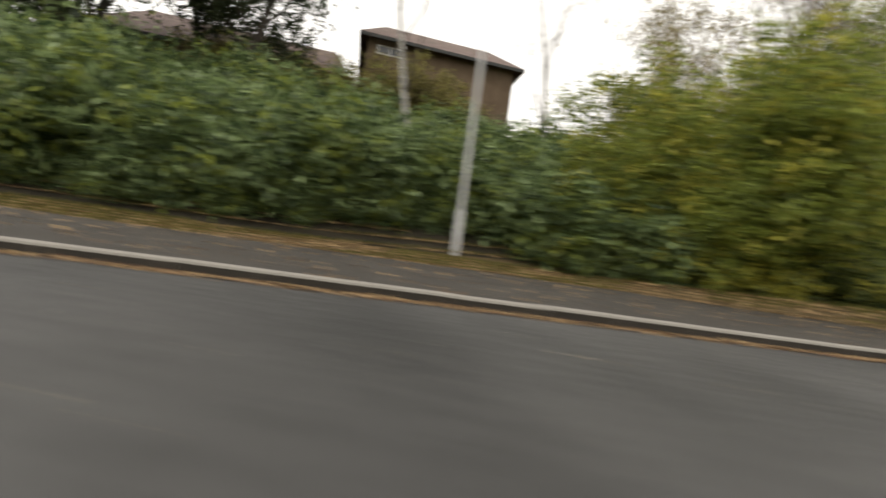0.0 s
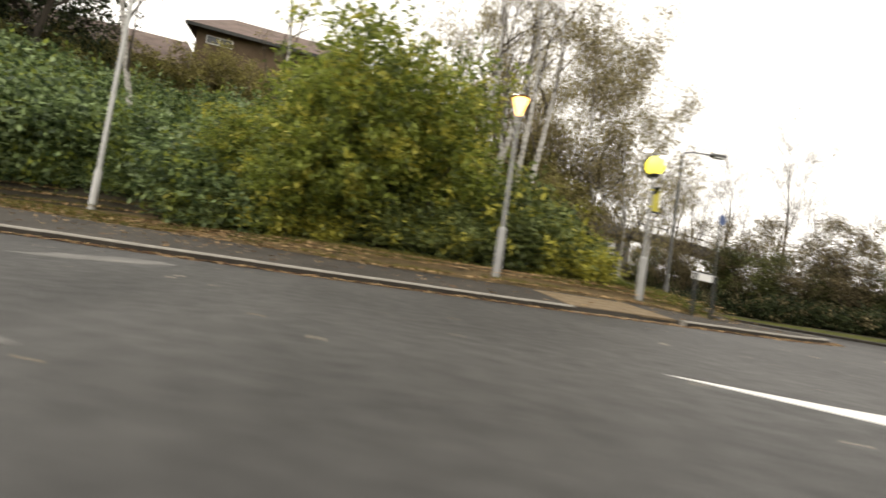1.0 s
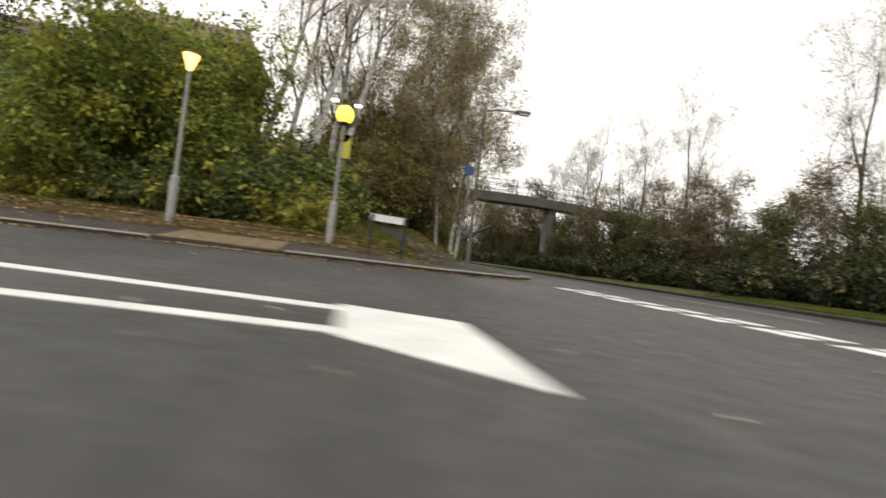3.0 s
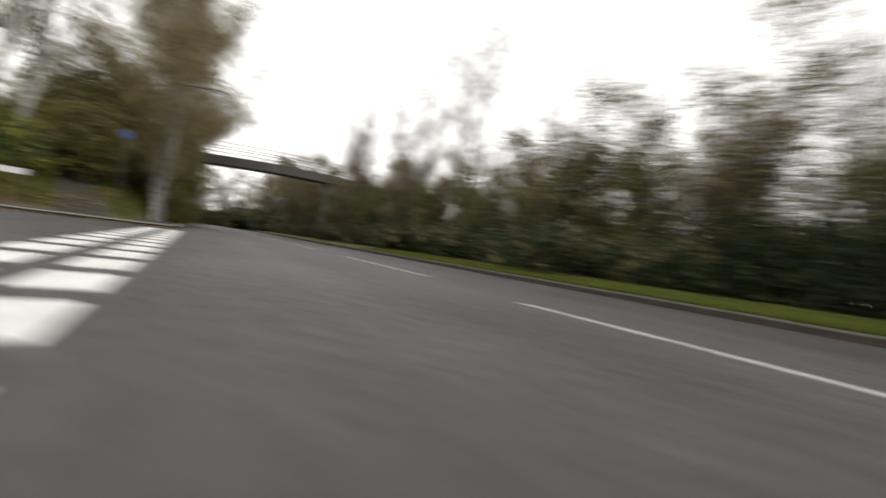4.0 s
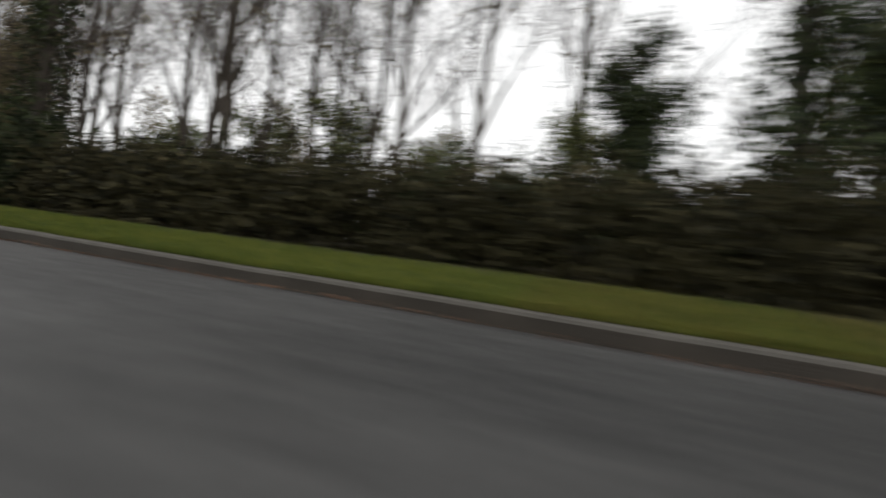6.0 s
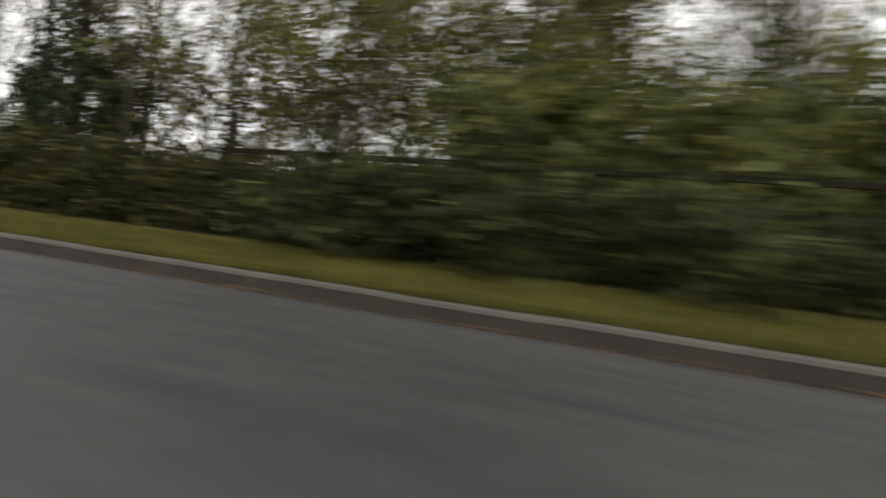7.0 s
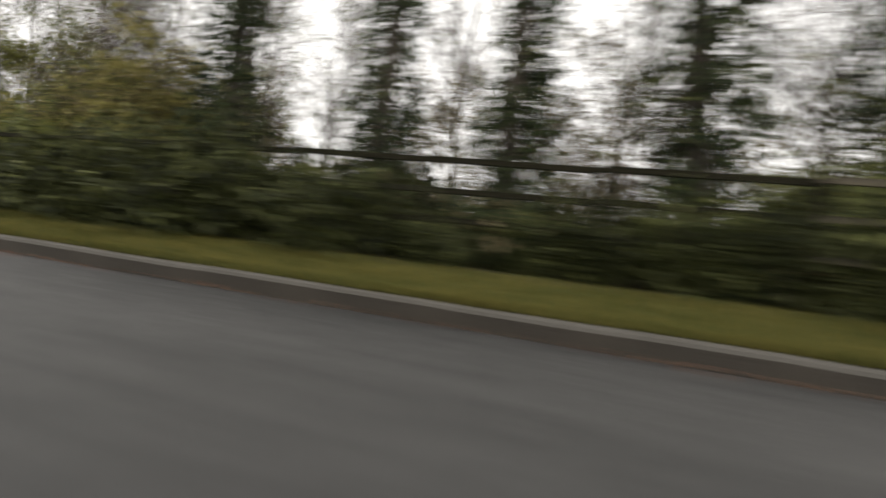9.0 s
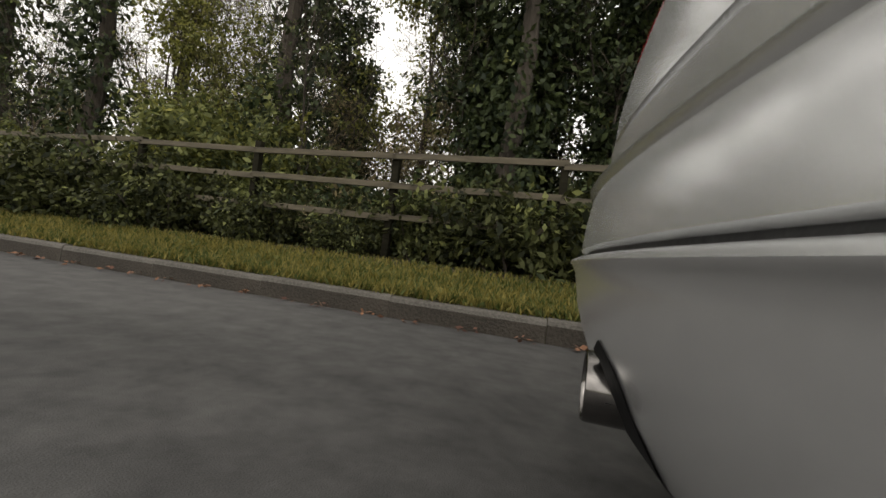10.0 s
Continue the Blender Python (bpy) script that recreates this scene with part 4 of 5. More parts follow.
spread_out(THICKET, along(np.arange(-56, -37, 1.6), 18.8, 21, 0.95, 1.2) + along(np.arange(-37, -25, 1.5), 18.8, 21, 0.6, 0.74) + along(np.arange(-25, 12, 1.3), 19.2, 21.5, 0.66, 0.84) + [(x, y, 0.3, 40 * i, s) for i, (x, y, s) in enumerate(((-62, 3, 1.5), (-66, 0, 1.6), (-60, -3, 1.5), (-72, 4, 1.7), (-80, 2, 1.8), (-90, 5, 1.8), (-96, 9, 1.5), (-98, 13, 1.4), (-95, 17, 1.7), (-70, 19, 1.4), (-76, 21, 1.6), (-82, 19, 1.7), (-88, 20, 1.8), (-64, 20, 1.4)))]
           + along(np.arange(10, 112, 5.6), 24, 28, 0.6, 0.8), TREES)
spread_out(OLIVE_THICKET, along(np.arange(-54, 8, 2.6), 18.6, 20.0, 0.6, 0.85) + along(np.arange(9, 30, 3.0), 20.5, 22.5, 0.5, 0.7), TREES)
spread_out(THICKET, along(np.arange(55.5, 64, 3.0), 20.4, 23.5, 0.5, 0.65) + along((72.5, 80.6, 82.2, 84.0, 86.5), 20.4, 23, 0.5, 0.7) + [(76.5, 21.6, 0.3, 70, 0.6), (66.2, 22.0, 0.3, 15, 0.5), (68.8, 21.6, 0.3, 120, 0.58), (71.0, 22.2, 0.3, 240, 0.55)], TREES)
spread_out(BRAMBLE, [(74.2, 18.9, 0.3, 20, 0.75), (75.6, 19.2, 0.3, 110, 0.8), (76.8, 18.9, 0.3, 200, 0.7)], "undergrowth along the main road")
spread_out(OLIVE_THICKET, along(np.arange(54.5, 62, 2.4), 20.0, 23, 0.55, 0.75), TREES)
spread_out(COPPICE, along(np.arange(30.6, 44, 1.5), 18.6, 20.6, 0.8, 1.15) + along(np.arange(44, 62, 2.2), 19.2, 22, 0.8, 1.1) + along(np.arange(62, 98, 2.4), 18.5, 21, 0.75, 1.1), TREES)
BIRCHES = "birches on the corner bank"
bushes(BIRCH_TREE, [(-15.4, 6.3, 40, 0.62), (-17.0, 6.5, 100, 0.75), (-18.6, 6.1, 190, 0.9), (-20.2, 6.5, 250, 0.85), (-22.0, 6.0, 310, 0.95), (-24.0, 6.4, 20, 0.95), (-26.5, 5.9, 60, 0.95), (-29.0, 6.2, 80, 1.0), (-32.0, 5.8, 140, 1.0),
                    (-27.6, 3.8, 15, 1.0), (-30.0, 2.8, 280, 1.05), (-19.4, 2.6, 210, 0.85), (-23.6, -1.4, 50, 0.9)], BIRCHES)
bushes(BIRCH_BARE, [(-15.2, -2.4, 0, 0.9), (-15.8, -1.5, 25, 1.0), (-16.6, -0.9, -20, 0.95), (-15.0, -0.4, 10, 0.85), (-17.8, 0.2, 40, 1.0), (-19.3, -14.2, 160, 0.85), (-18.6, -9.4, 60, 0.85), (-16.2, 0.6, -5, 0.95)], BIRCHES)
bushes(OLIVE_BANK, [(-28.2, 1.4, 0, 1.6), (-28.6, -1.0, 70, 1.6), (-27.6, 5.0, 150, 1.3), (-30.4, 3.4, 220, 1.7), (-31.5, 5.2, 290, 1.6), (-26.0, 5.9, 20, 1.1), (-23.4, 6.5, 200, 0.8), (-20.6, 6.6, 310, 0.65), (-24.8, -1.6, 10, 0.9), (-22.0, -2.4, 80, 0.7), (-33.5, 1.5, 190, 1.4),
                    (-17.6, 2.0, 40, 0.9), (-19.4, 2.9, 160, 1.25), (-21.4, 3.4, 260, 1.5), (-23.8, 3.9, 100, 1.6), (-22.6, 1.4, 340, 1.3)], BIRCHES)
# brown growth that hides the foot of the houses
spread_out(copy_thing(OLIVE_BANK, pose(0, 0, 0)), [on_land(-27.6 - 0.5 * (k % 2), -24.6 + 1.9 * k, 71 * k, 0.78 + 0.1 * ((k * 3) % 4) / 3 + (0.12 if k > 4 else 0)) for k in range(8)], CORNER_GROUP)
bushes(HOLLY, [(-25.2, -21.9, 0, 1.15), (-23.8, -27.2, 120, 1.15), (-28.6, -25.5, 240, 1.2), (-27.0, -31.0, 60, 1.25), (-22.6, -30.5, 10, 1.0)], "evergreens on the corner bank")

# ---- footbridge over the main road ----
bridge = tagged(new("footbridge"), "dark concrete footbridge with a thin railing over the road", "bridge")
n = 24
v, f = [], []
for i in range(n + 1):
    y = -14 + 46 * i / n
    z = 6.6 - 0.004 * (y - 17) ** 2
    for dx, dz in ((-1.1, 0), (1.1, 0), (0.9, -0.75), (-0.9, -0.75)):
        v.append((-34 + dx, y, z + dz))
for i in range(n):
    for k in range(4):
        f.append((4 * i + k, 4 * i + (k + 1) % 4, 4 * i + 4 + (k + 1) % 4, 4 * i + 4 + k))
put("deck", mesh_of("deck", v, f), CONCRETE, bridge)
for side in (-1.05, 1.05):
    for h in (0.6, 1.15):
        pv, pf = tube([(-34 + side, -14 + 46 * i / n, 6.6 - 0.004 * (-14 + 46 * i / n - 17) ** 2 + h) for i in range(n + 1)], [0.025] * (n + 1), 5)
        put("rail", mesh_of("rail", pv, pf), DARK_STEEL, bridge)
    for i in range(n + 1):
        y = -14 + 46 * i / n
        part("baluster", box(-34 + side - 0.02, y - 0.02, 6.6 - 0.004 * (y - 17) ** 2 - 0.1, -34 + side + 0.02, y + 0.02, 6.6 - 0.004 * (y - 17) ** 2 + 1.15), DARK_STEEL, bridge)
for y in (0.8, 18.6):
    part("pier", box(-34.5, y - 0.4, -0.2, -33.5, y + 0.4, 6.0, 0.05), CONCRETE, bridge)

# ramp of the footbridge coming down on the wooded side
ramp = tagged(new("bridge_ramp"), "dark sloping ramp of the footbridge among bushes", "ramp")
v, f = tube([(-72, 15.7, 1.2), (-58, 16.1, 2.9), (-44, 16.5, 4.6)], [0.22, 0.22, 0.22], 4)
put("slope", mesh_of("slope", v, f), DARK_STEEL, ramp)
for h in (0.5, 0.95):
    v, f = tube([(-72, 15.7, 1.2 + h), (-44, 16.5, 4.6 + h)], [0.025, 0.025], 6)
    put("handrail", mesh_of("handrail", v, f), DARK_STEEL, ramp)
for k in range(8):
    x, y, z = -71 + 3.8 * k, 15.73 + 0.1086 * k, 1.32 + 0.461 * k
    part("upright", box(x - 0.03, y - 0.03, -0.1 if k % 2 else z, x + 0.03, y + 0.03, z + 0.95), DARK_STEEL, ramp)


# ---- house on top of the bank ----
def house(x0, x1, y0, y1, z, eave, ridge, label, windows):
    """A house whose ridge runs along y, its front facing +x."""
    root = tagged(new("house"), label, "house")
    part("wall", box(x0, y0, z, x1, y1, eave), BRICK, root)
    o, m = 0.55, (x0 + x1) / 2
    bmx = bmesh.new()
    pts = [(x1 + o, y0 - o, eave - 0.12), (x1 + o, y1 + o, eave - 0.12), (m, y1 - 1.0, ridge), (m, y0 + 1.0, ridge), (x0 - o, y0 - o, eave - 0.12), (x0 - o, y1 + o, eave - 0.12)]
    a = [bmx.verts.new(q) for q in pts]
    b = [bmx.verts.new((q[0], q[1], q[2] - 0.18)) for q in pts]
    for q in ((0, 1, 2, 3), (4, 3, 2, 5), (1, 5, 2), (0, 3, 4)):
        bmx.faces.new([a[k] for k in q])
        bmx.faces.new([b[k] for k in reversed(q)])
    for i, k in ((0, 1), (1, 5), (5, 4), (4, 0)):
        bmx.faces.new((a[i], a[k], b[k], b[i]))
    bmesh.ops.recalc_face_normals(bmx, faces=bmx.faces)
    roof = part("roof", bmx, ROOF_TILE, root)
    part("fascia", box(x1 + o - 0.03, y0 - o, eave - 0.34, x1 + o + 0.03, y1 + o, eave - 0.14), DARK_STEEL, root, "dark fascia board")
    for wy, wz, ww, wh in windows:
        win = part("window", box(x1 - 0.02, wy - ww / 2, wz, x1 + 0.04, wy + ww / 2, wz + wh), SIGN_WHITE, root, "white window frame")
        part("pane", box(x1 + 0.02, wy - ww / 2 + 0.06, wz + 0.06, x1 + 0.05, wy - 0.03, wz + wh - 0.06), WINDOW_GLASS, win)
        part("pane", box(x1 + 0.02, wy + 0.03, wz + 0.06, x1 + 0.05, wy + ww / 2 - 0.06, wz + wh - 0.06), WINDOW_GLASS, win)
    return root


house(-38.2, -31.2, -17.4, -7.8, 3.0, 13.8, 16.4, "brown brick house with a long dark hipped tile roof", [(-16.0, 12.75, 1.6, 0.55)])
house(-41, -32.6, -33.0, -18.8, 3.0, 11.4, 14.7, "long brown brick house with a low tiled roof", [(-25, 9.8, 1.4, 0.9)])

# ---- fallen leaves ----
def leaf_drift(name, centres, spread, per, size, seed, label, mat=LEAF_FALLEN):
    rng = np.random.default_rng(seed)
    c = np.repeat(np.array(centres, float), per, axis=0)
    n = len(c)
    c[:, :2] += rng.normal(size=(n, 2)) * spread
    c[:, 2] += rng.uniform(0.006, 0.03, n)
    a = rng.normal(size=(n, 3))
    a[:, 2] *= 0.25
    a /= np.linalg.norm(a, axis=1)[:, None]
    o = np.cross(a, rng.normal(size=(n, 3)) * np.array((0.25, 0.25, 1)))
    o /= np.linalg.norm(o, axis=1)[:, None]
    s = size * rng.uniform(0.6, 1.3, (n, 1))
    return tagged(put(name, quads_mesh(name, c, a * s, o * s * 0.6), mat), label, "leaves", kind="stuff")


gutter = []
for a, b in zip(CORNER[1:13], CORNER[2:14]):
    k = max(int(math.hypot(b[0] - a[0], b[1] - a[1]) / 0.25), 1)
    gutter += [(a[0] + (b[0] - a[0]) * i / k + 0.09, a[1] + (b[1] - a[1]) * i / k, 0.0) for i in range(k)]
leaf_drift("old_gutter_leaves", gutter, 0.08, 14, 0.026, 76, "dark rotting leaves along the gutter", LEAF_OLD)
leaf_drift("gutter_leaves", gutter, 0.085, 27, 0.032, 71, "orange and brown fallen leaves along the gutter")
leaf_drift("main_gutter_leaves", [(x, KERB_Y - 0.06, 0.0) for x in np.arange(0, 110, 0.3)], 0.035, 7, 0.022, 72, "thin line of brown leaves at the kerb foot", LEAF_OLD)
ver = [(x, y, land(x, y)) for x in np.arange(-17.5, -9.3, 0.45) for y in np.arange(-28, 4, 0.45) if footway_back(y)[0] < corner_distance(x, y) < footway_back(y)[0] + (1.9 if y > -8 else 3.4)]
leaf_drift("verge_leaves", ver, 0.25, 54, 0.042, 73, "brown and yellow leaves lying on the verge")
foot = [(x, y, footway_level(x, y) + 0.01) for x in np.arange(-13.5, -7.5, 0.5) for y in np.arange(-26, 4, 0.5) if 0.2 < corner_distance(x, y) < footway_back(y)[0]]
leaf_drift("footway_leaves", foot, 0.25, 3, 0.035, 74, "scattered pale leaves on the footway")
rd = random.Random(5)
leaf_drift("road_leaves", [(rd.uniform(-7.5, 4), rd.uniform(-19, 8), 0.0) for _ in range(420)], 0.3, 1, 0.017, 75, "single pale leaves lying on the side road", LEAF_PALE)

# rough grass among the leaf litter and beside the path
def tufts(name, seed, centres, per, mat, label):
    rng = np.random.default_rng(seed)
    c = np.repeat(np.array(centres, float), per, axis=0)
    n = len(c)
    c[:, :2] += rng.normal(size=(n, 2)) * 0.2
    a = np.stack([rng.normal(size=n) * 0.7, rng.normal(size=n) * 0.7, np.ones(n)], axis=1)
    a *= (rng.uniform(0.035, 0.11, n) / np.linalg.norm(a, axis=1))[:, None]
    c[:, 2] += 0.045
    o = np.cross(a, rng.normal(size=(n, 3)))
    o *= (0.011 / np.linalg.norm(o, axis=1))[:, None]
    tagged(put(name, quads_mesh(name, c, a, o), mat), label, "grass", kind="stuff")


tufts("litter_grass", 85, [q for i, q in enumerate(ver) if math.sin(q[0] * 2.1 + q[1] * 1.3) + math.sin(q[1] * 0.8) > -0.5], 40, GRASS_BLADE, "straggling straw-green grass among the fallen leaves")
tufts("path_grass", 86, [(x, y, land(x, y)) for x in np.arange(-24, -10.2, 0.3) for y in np.arange(1.6, 7.0, 0.3) if abs(y - path_y(x)) > 0.9 and corner_distance(x, y) > footway_back(y)[0] + 0.1 and y > path_y(x) - 2.6], 34, GRASS_LUSH, "bright rough grass beside the path")

# grass blades on the verges
def blades(name, seed, n, x0, x1, mat, label):
    rng = np.random.default_rng(seed)
    gx, gy = rng.uniform(x0, x1, n), 14.875 + 1.44 * rng.uniform(0, 1, n) ** 1.15
    # a thick fringe hangs over the top of the kerb, ragged along its length
    fringe = rng.uniform(0, 1, n) < 0.3
    gy = np.where(fringe, 14.985 - (0.10 + 0.03 * np.sin(gx * 2.1) * np.sin(gx * 0.83)) * rng.uniform(0, 1, n), gy)
    c = np.stack([gx, gy, np.where(gy < 14.96, 0.132, 0.115) + 0.12 * np.clip(gy - 14.95, 0, 1.4) + 0.025], axis=1)
    a = np.stack([rng.normal(size=n) * 0.5, rng.normal(size=n) * 0.5, np.ones(n)], axis=1)
    a *= (rng.uniform(0.022, 0.055, n) / np.linalg.norm(a, axis=1))[:, None]
    o = np.cross(a, rng.normal(size=(n, 3)))
    o *= (0.006 / np.linalg.norm(o, axis=1))[:, None]
    tagged(put(name, quads_mesh(name, c, a, o), mat), label, "grass", kind="stuff")


blades("lush_verge_grass", 81, 110000, -12, 29, GRASS_LUSH, "short bright green verge grass along the hedge")
blades("verge_grass", 82, 210000, 27, 100, GRASS_BLADE, "short mixed green and straw-coloured verge grass")

# ---- the silver car, standing at the end of the run ----
CAR_PAINT = material("silver_paint", (0.66, 0.665, 0.665), (0.73, 0.735, 0.735), 2.0, 0.24, 0.0, metal=0.8, spec=0.5)
TYRE = material("tyre_rubber", (0.012, 0.012, 0.012), (0.03, 0.03, 0.03), 8.0, 0.85, 0.2)
CHROME = material("polished_exhaust", (0.10, 0.095, 0.09), (0.22, 0.21, 0.20), 6.0, 0.14, 0.0, metal=1.0)
RED_LENS = material("red_lamp_lens", (0.35, 0.01, 0.01), (0.5, 0.02, 0.02), 6.0, 0.15, 0.0, spec=0.6)
BLACK_TRIM = material("black_plastic", (0.01, 0.01, 0.01), (0.025, 0.025, 0.025), 8.0, 0.6, 0.1)

car = tagged(new("car"), "silver car with a creased rear bumper and a polished exhaust tip", "car")
TAIL = [math.sin(math.pi / 2 * (-1 + k / 20)) for k in range(41)]


def tail_x(rear, a, bow=0.12):
    """Where the bowed tail lies at a share a of the half width, its corners rounded."""
    return rear + bow * a * a + 0.22 * (1 - max(1 - abs(a) ** 4.6, 0) ** (1 / 4.6))


def contour(rear, front, w, z, bow=0.12):
    """One level of the bodywork: the bowed tail, the flanks and the bowed nose, running round once."""
    pts = [(tail_x(rear, a, bow), w * a, z) for a in TAIL]
    x0, x1 = tail_x(rear, 1, bow), front - 0.48
    pts += [(x0 + (x1 - x0) * k / 8, w, z) for k in range(1, 8)]
    for k in range(25):
        a = math.cos(math.pi * k / 24)
        pts.append((front - 0.18 * a * a - 0.30 * (1 - max(1 - abs(a) ** 5, 0) ** 0.2), w * a, z))
    return pts + [(x1 + (x0 - x1) * k / 8, -w, z) for k in range(1, 8)]


def levels_mesh(name, levels, cap_low=True, cap_high=True):
    """A body built up from contours (rear, front, half width, height)."""
    bmx = bmesh.new()
    rings = [[bmx.verts.new(p) for p in contour(*lv)] for lv in levels]
    for a, b in zip(rings, rings[1:]):
        for k in range(len(a)):
            bmx.faces.new((a[k], a[(k + 1) % len(a)], b[(k + 1) % len(a)], b[k]))
    if cap_low:
        bmx.faces.new(list(reversed(rings[0])))
    if cap_high:
        bmx.faces.new(rings[-1])
    bmesh.ops.recalc_face_normals(bmx, faces=bmx.faces)
    return from_bm(name, bmx, True)


put("bumper_skin", levels_mesh("bumper_skin", [
    (0.130, 4.22, 0.76, 0.185), (0.098, 4.30, 0.79, 0.195), (0.070, 4.34, 0.81, 0.22), (0.040, 4.37, 0.825, 0.27), (0.020, 4.39, 0.832, 0.32), (0.008, 4.40, 0.835, 0.36), (0.002, 4.40, 0.834, 0.395),
    (-0.001, 4.40, 0.832, 0.408), (-0.006, 4.40, 0.831, 0.415), (-0.010, 4.40, 0.830, 0.419), (-0.0105, 4.40, 0.830, 0.4205), (-0.007, 4.40, 0.829, 0.4245), (0.000, 4.40, 0.827, 0.428), (0.008, 4.40, 0.824, 0.4305)]), CAR_PAINT, car, "silver lower bumper")
put("bumper_groove", levels_mesh("bumper_groove", [(0.014, 4.39, 0.818, 0.420), (0.014, 4.39, 0.818, 0.446)]), BLACK_TRIM, car, "dark groove across the bumper")
put("bumper_top", levels_mesh("bumper_top", [
    (0.012, 4.39, 0.822, 0.4365), (0.006, 4.39, 0.826, 0.441, 0.119), (0.016, 4.38, 0.828, 0.49, 0.107), (0.030, 4.37, 0.828, 0.53, 0.093), (0.038, 4.36, 0.829, 0.542, 0.086), (0.032, 4.36, 0.833, 0.550, 0.083), (0.031, 4.36, 0.834, 0.554, 0.081),
    (0.036, 4.36, 0.832, 0.559, 0.08), (0.048, 4.36, 0.828, 0.563, 0.08), (0.064, 4.35, 0.822, 0.567, 0.079), (0.074, 4.35, 0.818, 0.577, 0.078), (0.068, 4.35, 0.826, 0.61, 0.075), (0.066, 4.34, 0.828, 0.632, 0.073), (0.078, 4.34, 0.820, 0.636, 0.073)]), CAR_PAINT, car, "silver upper bumper with a bright crease")
put("boot_seam", levels_mesh("boot_seam", [(0.085, 4.33, 0.816, 0.632, 0.073), (0.085, 4.33, 0.816, 0.648, 0.073)]), BLACK_TRIM, car, "dark seam under the boot lid")
put("body", levels_mesh("body", [
    (0.080, 4.33, 0.820, 0.6445, 0.073), (0.070, 4.33, 0.828, 0.651, 0.073), (0.072, 4.31, 0.830, 0.70, 0.075), (0.080, 4.26, 0.828, 0.76, 0.08), (0.092, 4.05, 0.822, 0.82, 0.085), (0.108, 3.75, 0.812, 0.88, 0.09),
    (0.130, 3.40, 0.800, 0.94, 0.095), (0.160, 3.22, 0.785, 0.98, 0.10), (0.200, 3.12, 0.765, 1.005, 0.10), (0.260, 3.05, 0.745, 1.018, 0.10)]), CAR_PAINT, car, "silver bodywork")
put("glasshouse", levels_mesh("glasshouse", [(0.36, 2.98, 0.735, 1.015), (0.60, 2.72, 0.680, 1.15), (0.88, 2.42, 0.605, 1.31), (0.95, 2.34, 0.58, 1.34)]), WINDOW_GLASS, car, "dark window glass")
put("roof", levels_mesh("roof", [(0.90, 2.40, 0.610, 1.325), (0.94, 2.36, 0.600, 1.35), (1.06, 2.22, 0.540, 1.385), (1.25, 2.05, 0.40, 1.405)]), CAR_PAINT, car)
for s in (-1, 1):
    for low, high in (((0.52, 0.735, 1.015), (0.98, 0.60, 1.34)), ((1.55, 0.735, 1.015), (1.58, 0.60, 1.34)), ((2.64, 0.735, 1.015), (2.02, 0.60, 1.34))):
        v, f = tube([(low[0], s * low[1], low[2]), (high[0], s * high[1], high[2])], [0.035, 0.03], 8)
        put("window_pillar", mesh_of("window_pillar", v, f, True), CAR_PAINT, car)
    bmx = bmesh.new()
    rows = [[bmx.verts.new((tail_x(rear, a, 0.088) - 0.006, s * 0.82 * a, z)) for a in (0.76, 0.82, 0.88, 0.93, 0.965, 0.988, 0.998)] for rear, z in ((0.080, 0.76), (0.092, 0.82), (0.108, 0.88), (0.124, 0.925))]
    for a, b in zip(rows, rows[1:]):
        for k in range(6):
            bmx.faces.new((a[k], a[k + 1], b[k + 1], b[k]))
    bmesh.ops.solidify(bmx, geom=bmx.faces[:], thickness=0.02)
    bmesh.ops.recalc_face_normals(bmx, faces=bmx.faces)
    part("tail_lamp", bmx, RED_LENS, car, "red tail lamp", True)
    part("door_mirror", box(2.70, s * 0.82, 0.96, 2.86, s * 0.99, 1.08, 0.03), CAR_PAINT, car)
    part("headlamp", box(4.10, s * 0.45, 0.62, 4.24, s * 0.70, 0.72, 0.03), WINDOW_GLASS, car)
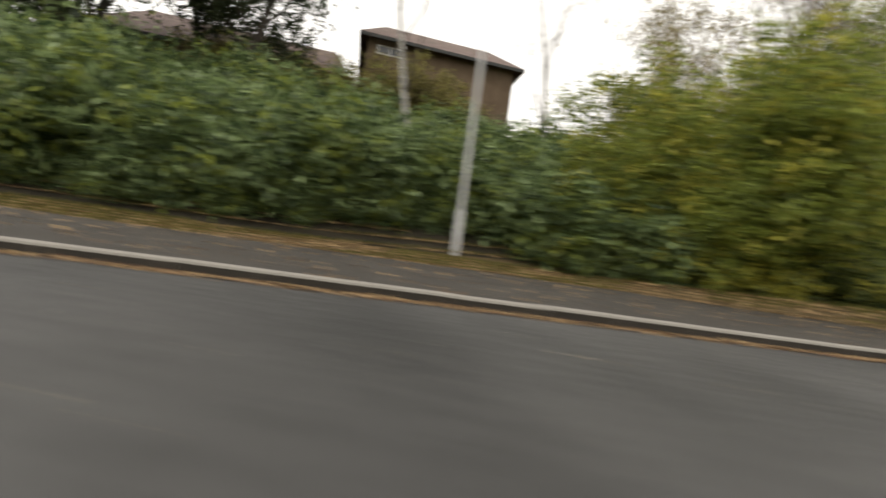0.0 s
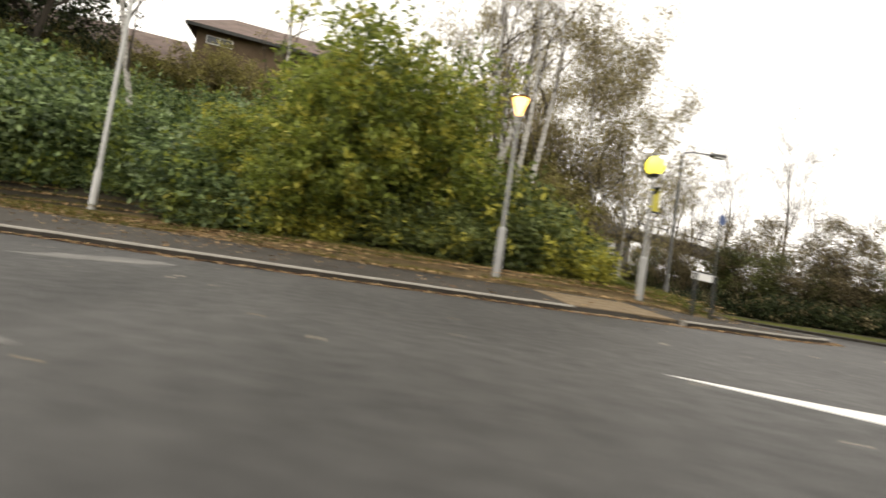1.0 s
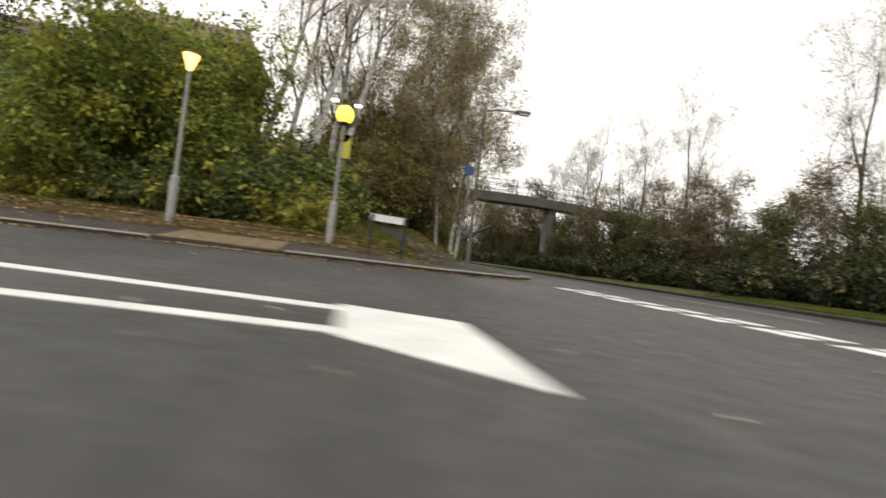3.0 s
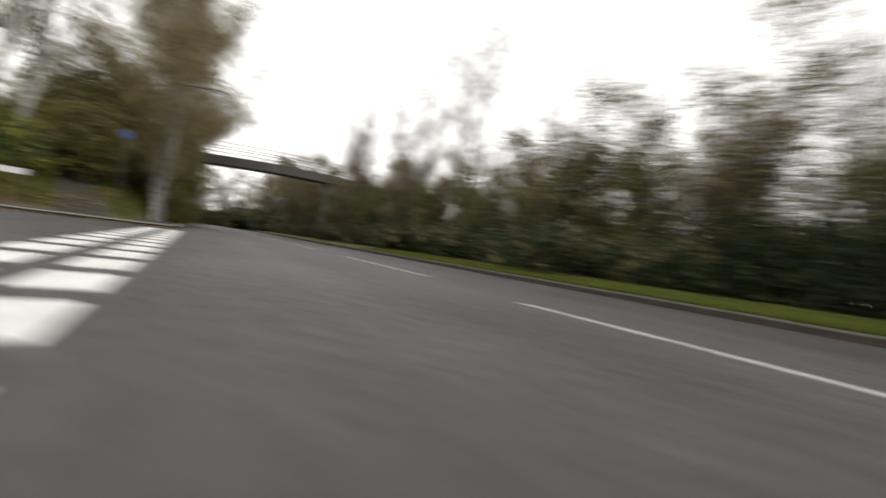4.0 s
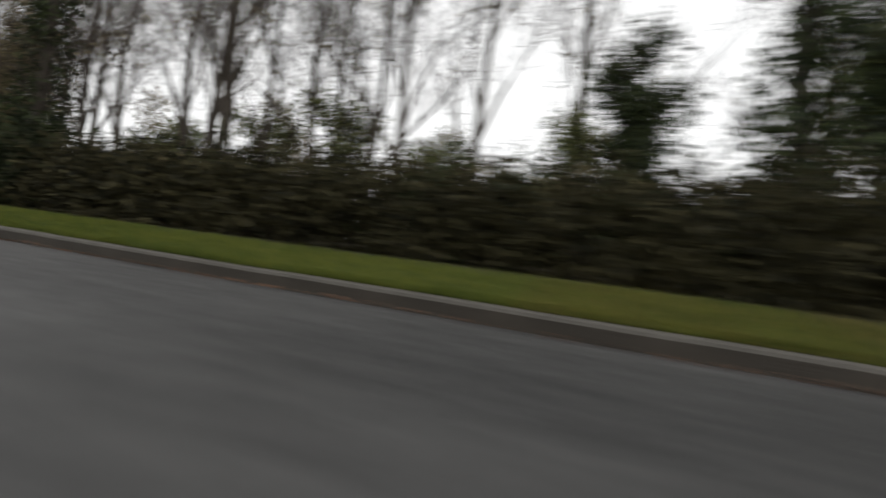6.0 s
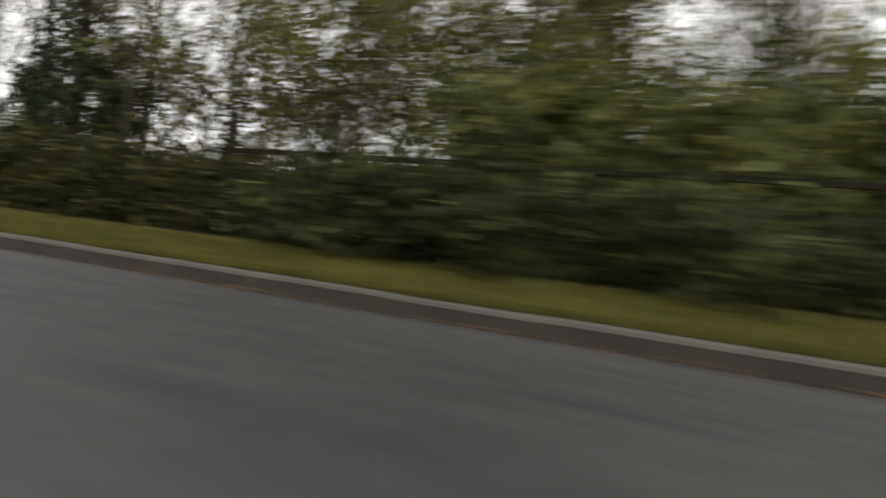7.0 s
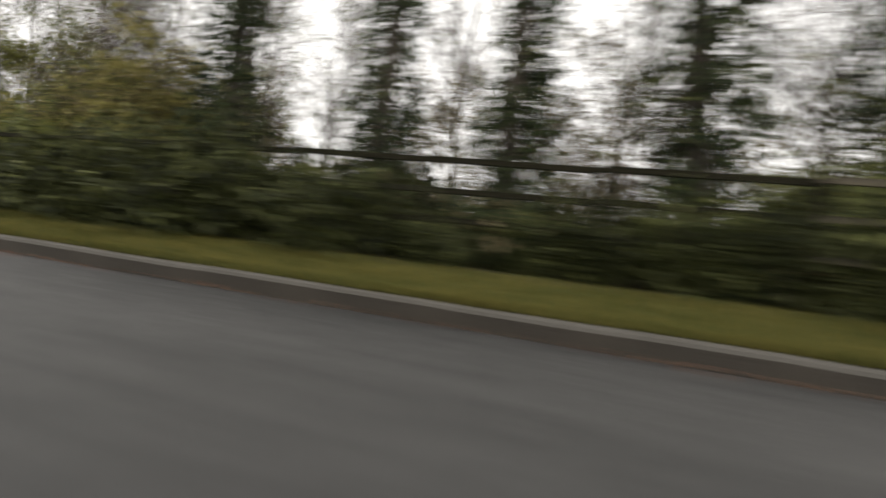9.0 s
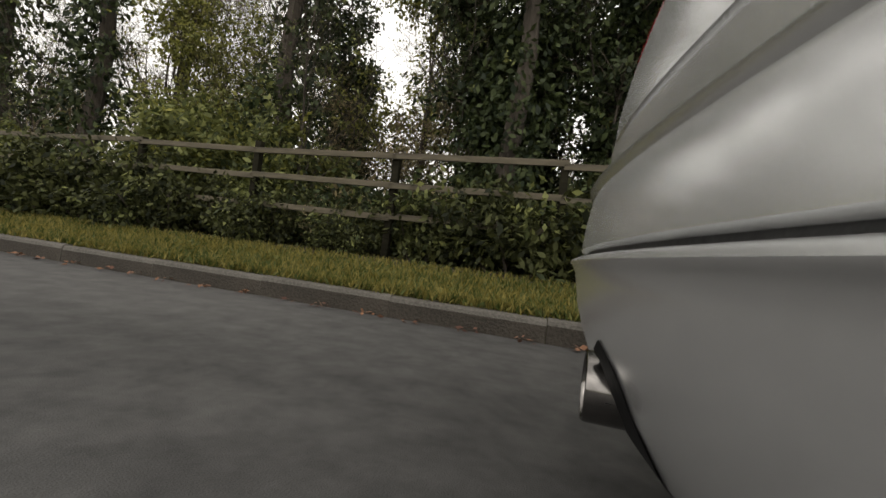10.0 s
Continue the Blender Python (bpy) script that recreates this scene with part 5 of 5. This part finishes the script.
for px in (0.82, 3.45):
    for s in (-1, 1):
        wheel = turned([(0.30, -0.09), (0.315, -0.06), (0.315, 0.06), (0.30, 0.09)], 28)
        wheel.transform(pose(px, s * 0.77, 0.315, 90, 0, 0))
        tyre = part("wheel", wheel, TYRE, car, "black tyre", True)
        rim = turned([(0.20, -0.02), (0.21, 0.0), (0.17, 0.015), (0.05, 0.02)], 24)
        rim.transform(pose(px, s * 0.866, 0.315, -90 * s, 0, 0))
        part("rim", rim, CHROME, tyre, "alloy rim")
EXHAUST_Y, EXHAUST_Z = 0.375, 0.268
v, f = tube([(0.038, EXHAUST_Y, EXHAUST_Z), (0.042, EXHAUST_Y - 0.001, EXHAUST_Z), (0.30, EXHAUST_Y - 0.085, EXHAUST_Z + 0.006)], [0.041, 0.043, 0.041], 28, cap=False)
exhaust = put("exhaust_tip", mesh_of("exhaust_tip", v, f, True), CHROME, car, "polished round exhaust tip")
wall = exhaust.modifiers.new("wall", 'SOLIDIFY')
wall.thickness = 0.003
v, f = tube([(0.06, EXHAUST_Y - 0.013, EXHAUST_Z), (0.29, EXHAUST_Y - 0.082, EXHAUST_Z + 0.006)], [0.037, 0.037], 20)
put("exhaust_bore", mesh_of("exhaust_bore", v, f), BLACK_TRIM, exhaust, "sooty black bore")
# black sheet over the uncut bumper, painting the dark gap that the pipe leaves by
SKIN = ((0.185, 0.130), (0.195, 0.098), (0.22, 0.070), (0.27, 0.040), (0.32, 0.020), (0.37, 0.008))
bmx = bmesh.new()
rows = []
for k in range(9):
    z = 0.19 + 0.142 * k / 8
    half = 0.082 * max(1 - (k / 8) ** 2.6, 0.0) ** 0.5 + 0.004
    rear = float(np.interp(z, [q[0] for q in SKIN], [q[1] for q in SKIN]))
    rows.append([bmx.verts.new((tail_x(rear, (EXHAUST_Y - 0.05 + half * j / 4) / 0.82) - 0.003, EXHAUST_Y - 0.05 + half * j / 4, z)) for j in range(-4, 5)])
for low, high in zip(rows, rows[1:]):
    for k in range(8):
        bmx.faces.new((low[k], low[k + 1], high[k + 1], high[k]))
bmesh.ops.solidify(bmx, geom=bmx.faces[:], thickness=0.012)
bmesh.ops.recalc_face_normals(bmx, faces=bmx.faces)
part("exhaust_gap_patch", bmx, BLACK_TRIM, car, "black patch on the bumper standing in for the dark open cut-out")
car.matrix_world = pose(85.65 + 0.13 * math.cos(radians(13)) - 0.157 * math.sin(radians(13)), 12.48 + 0.13 * math.sin(radians(13)) + 0.157 * math.cos(radians(13)), 0, 0, 0, 13)
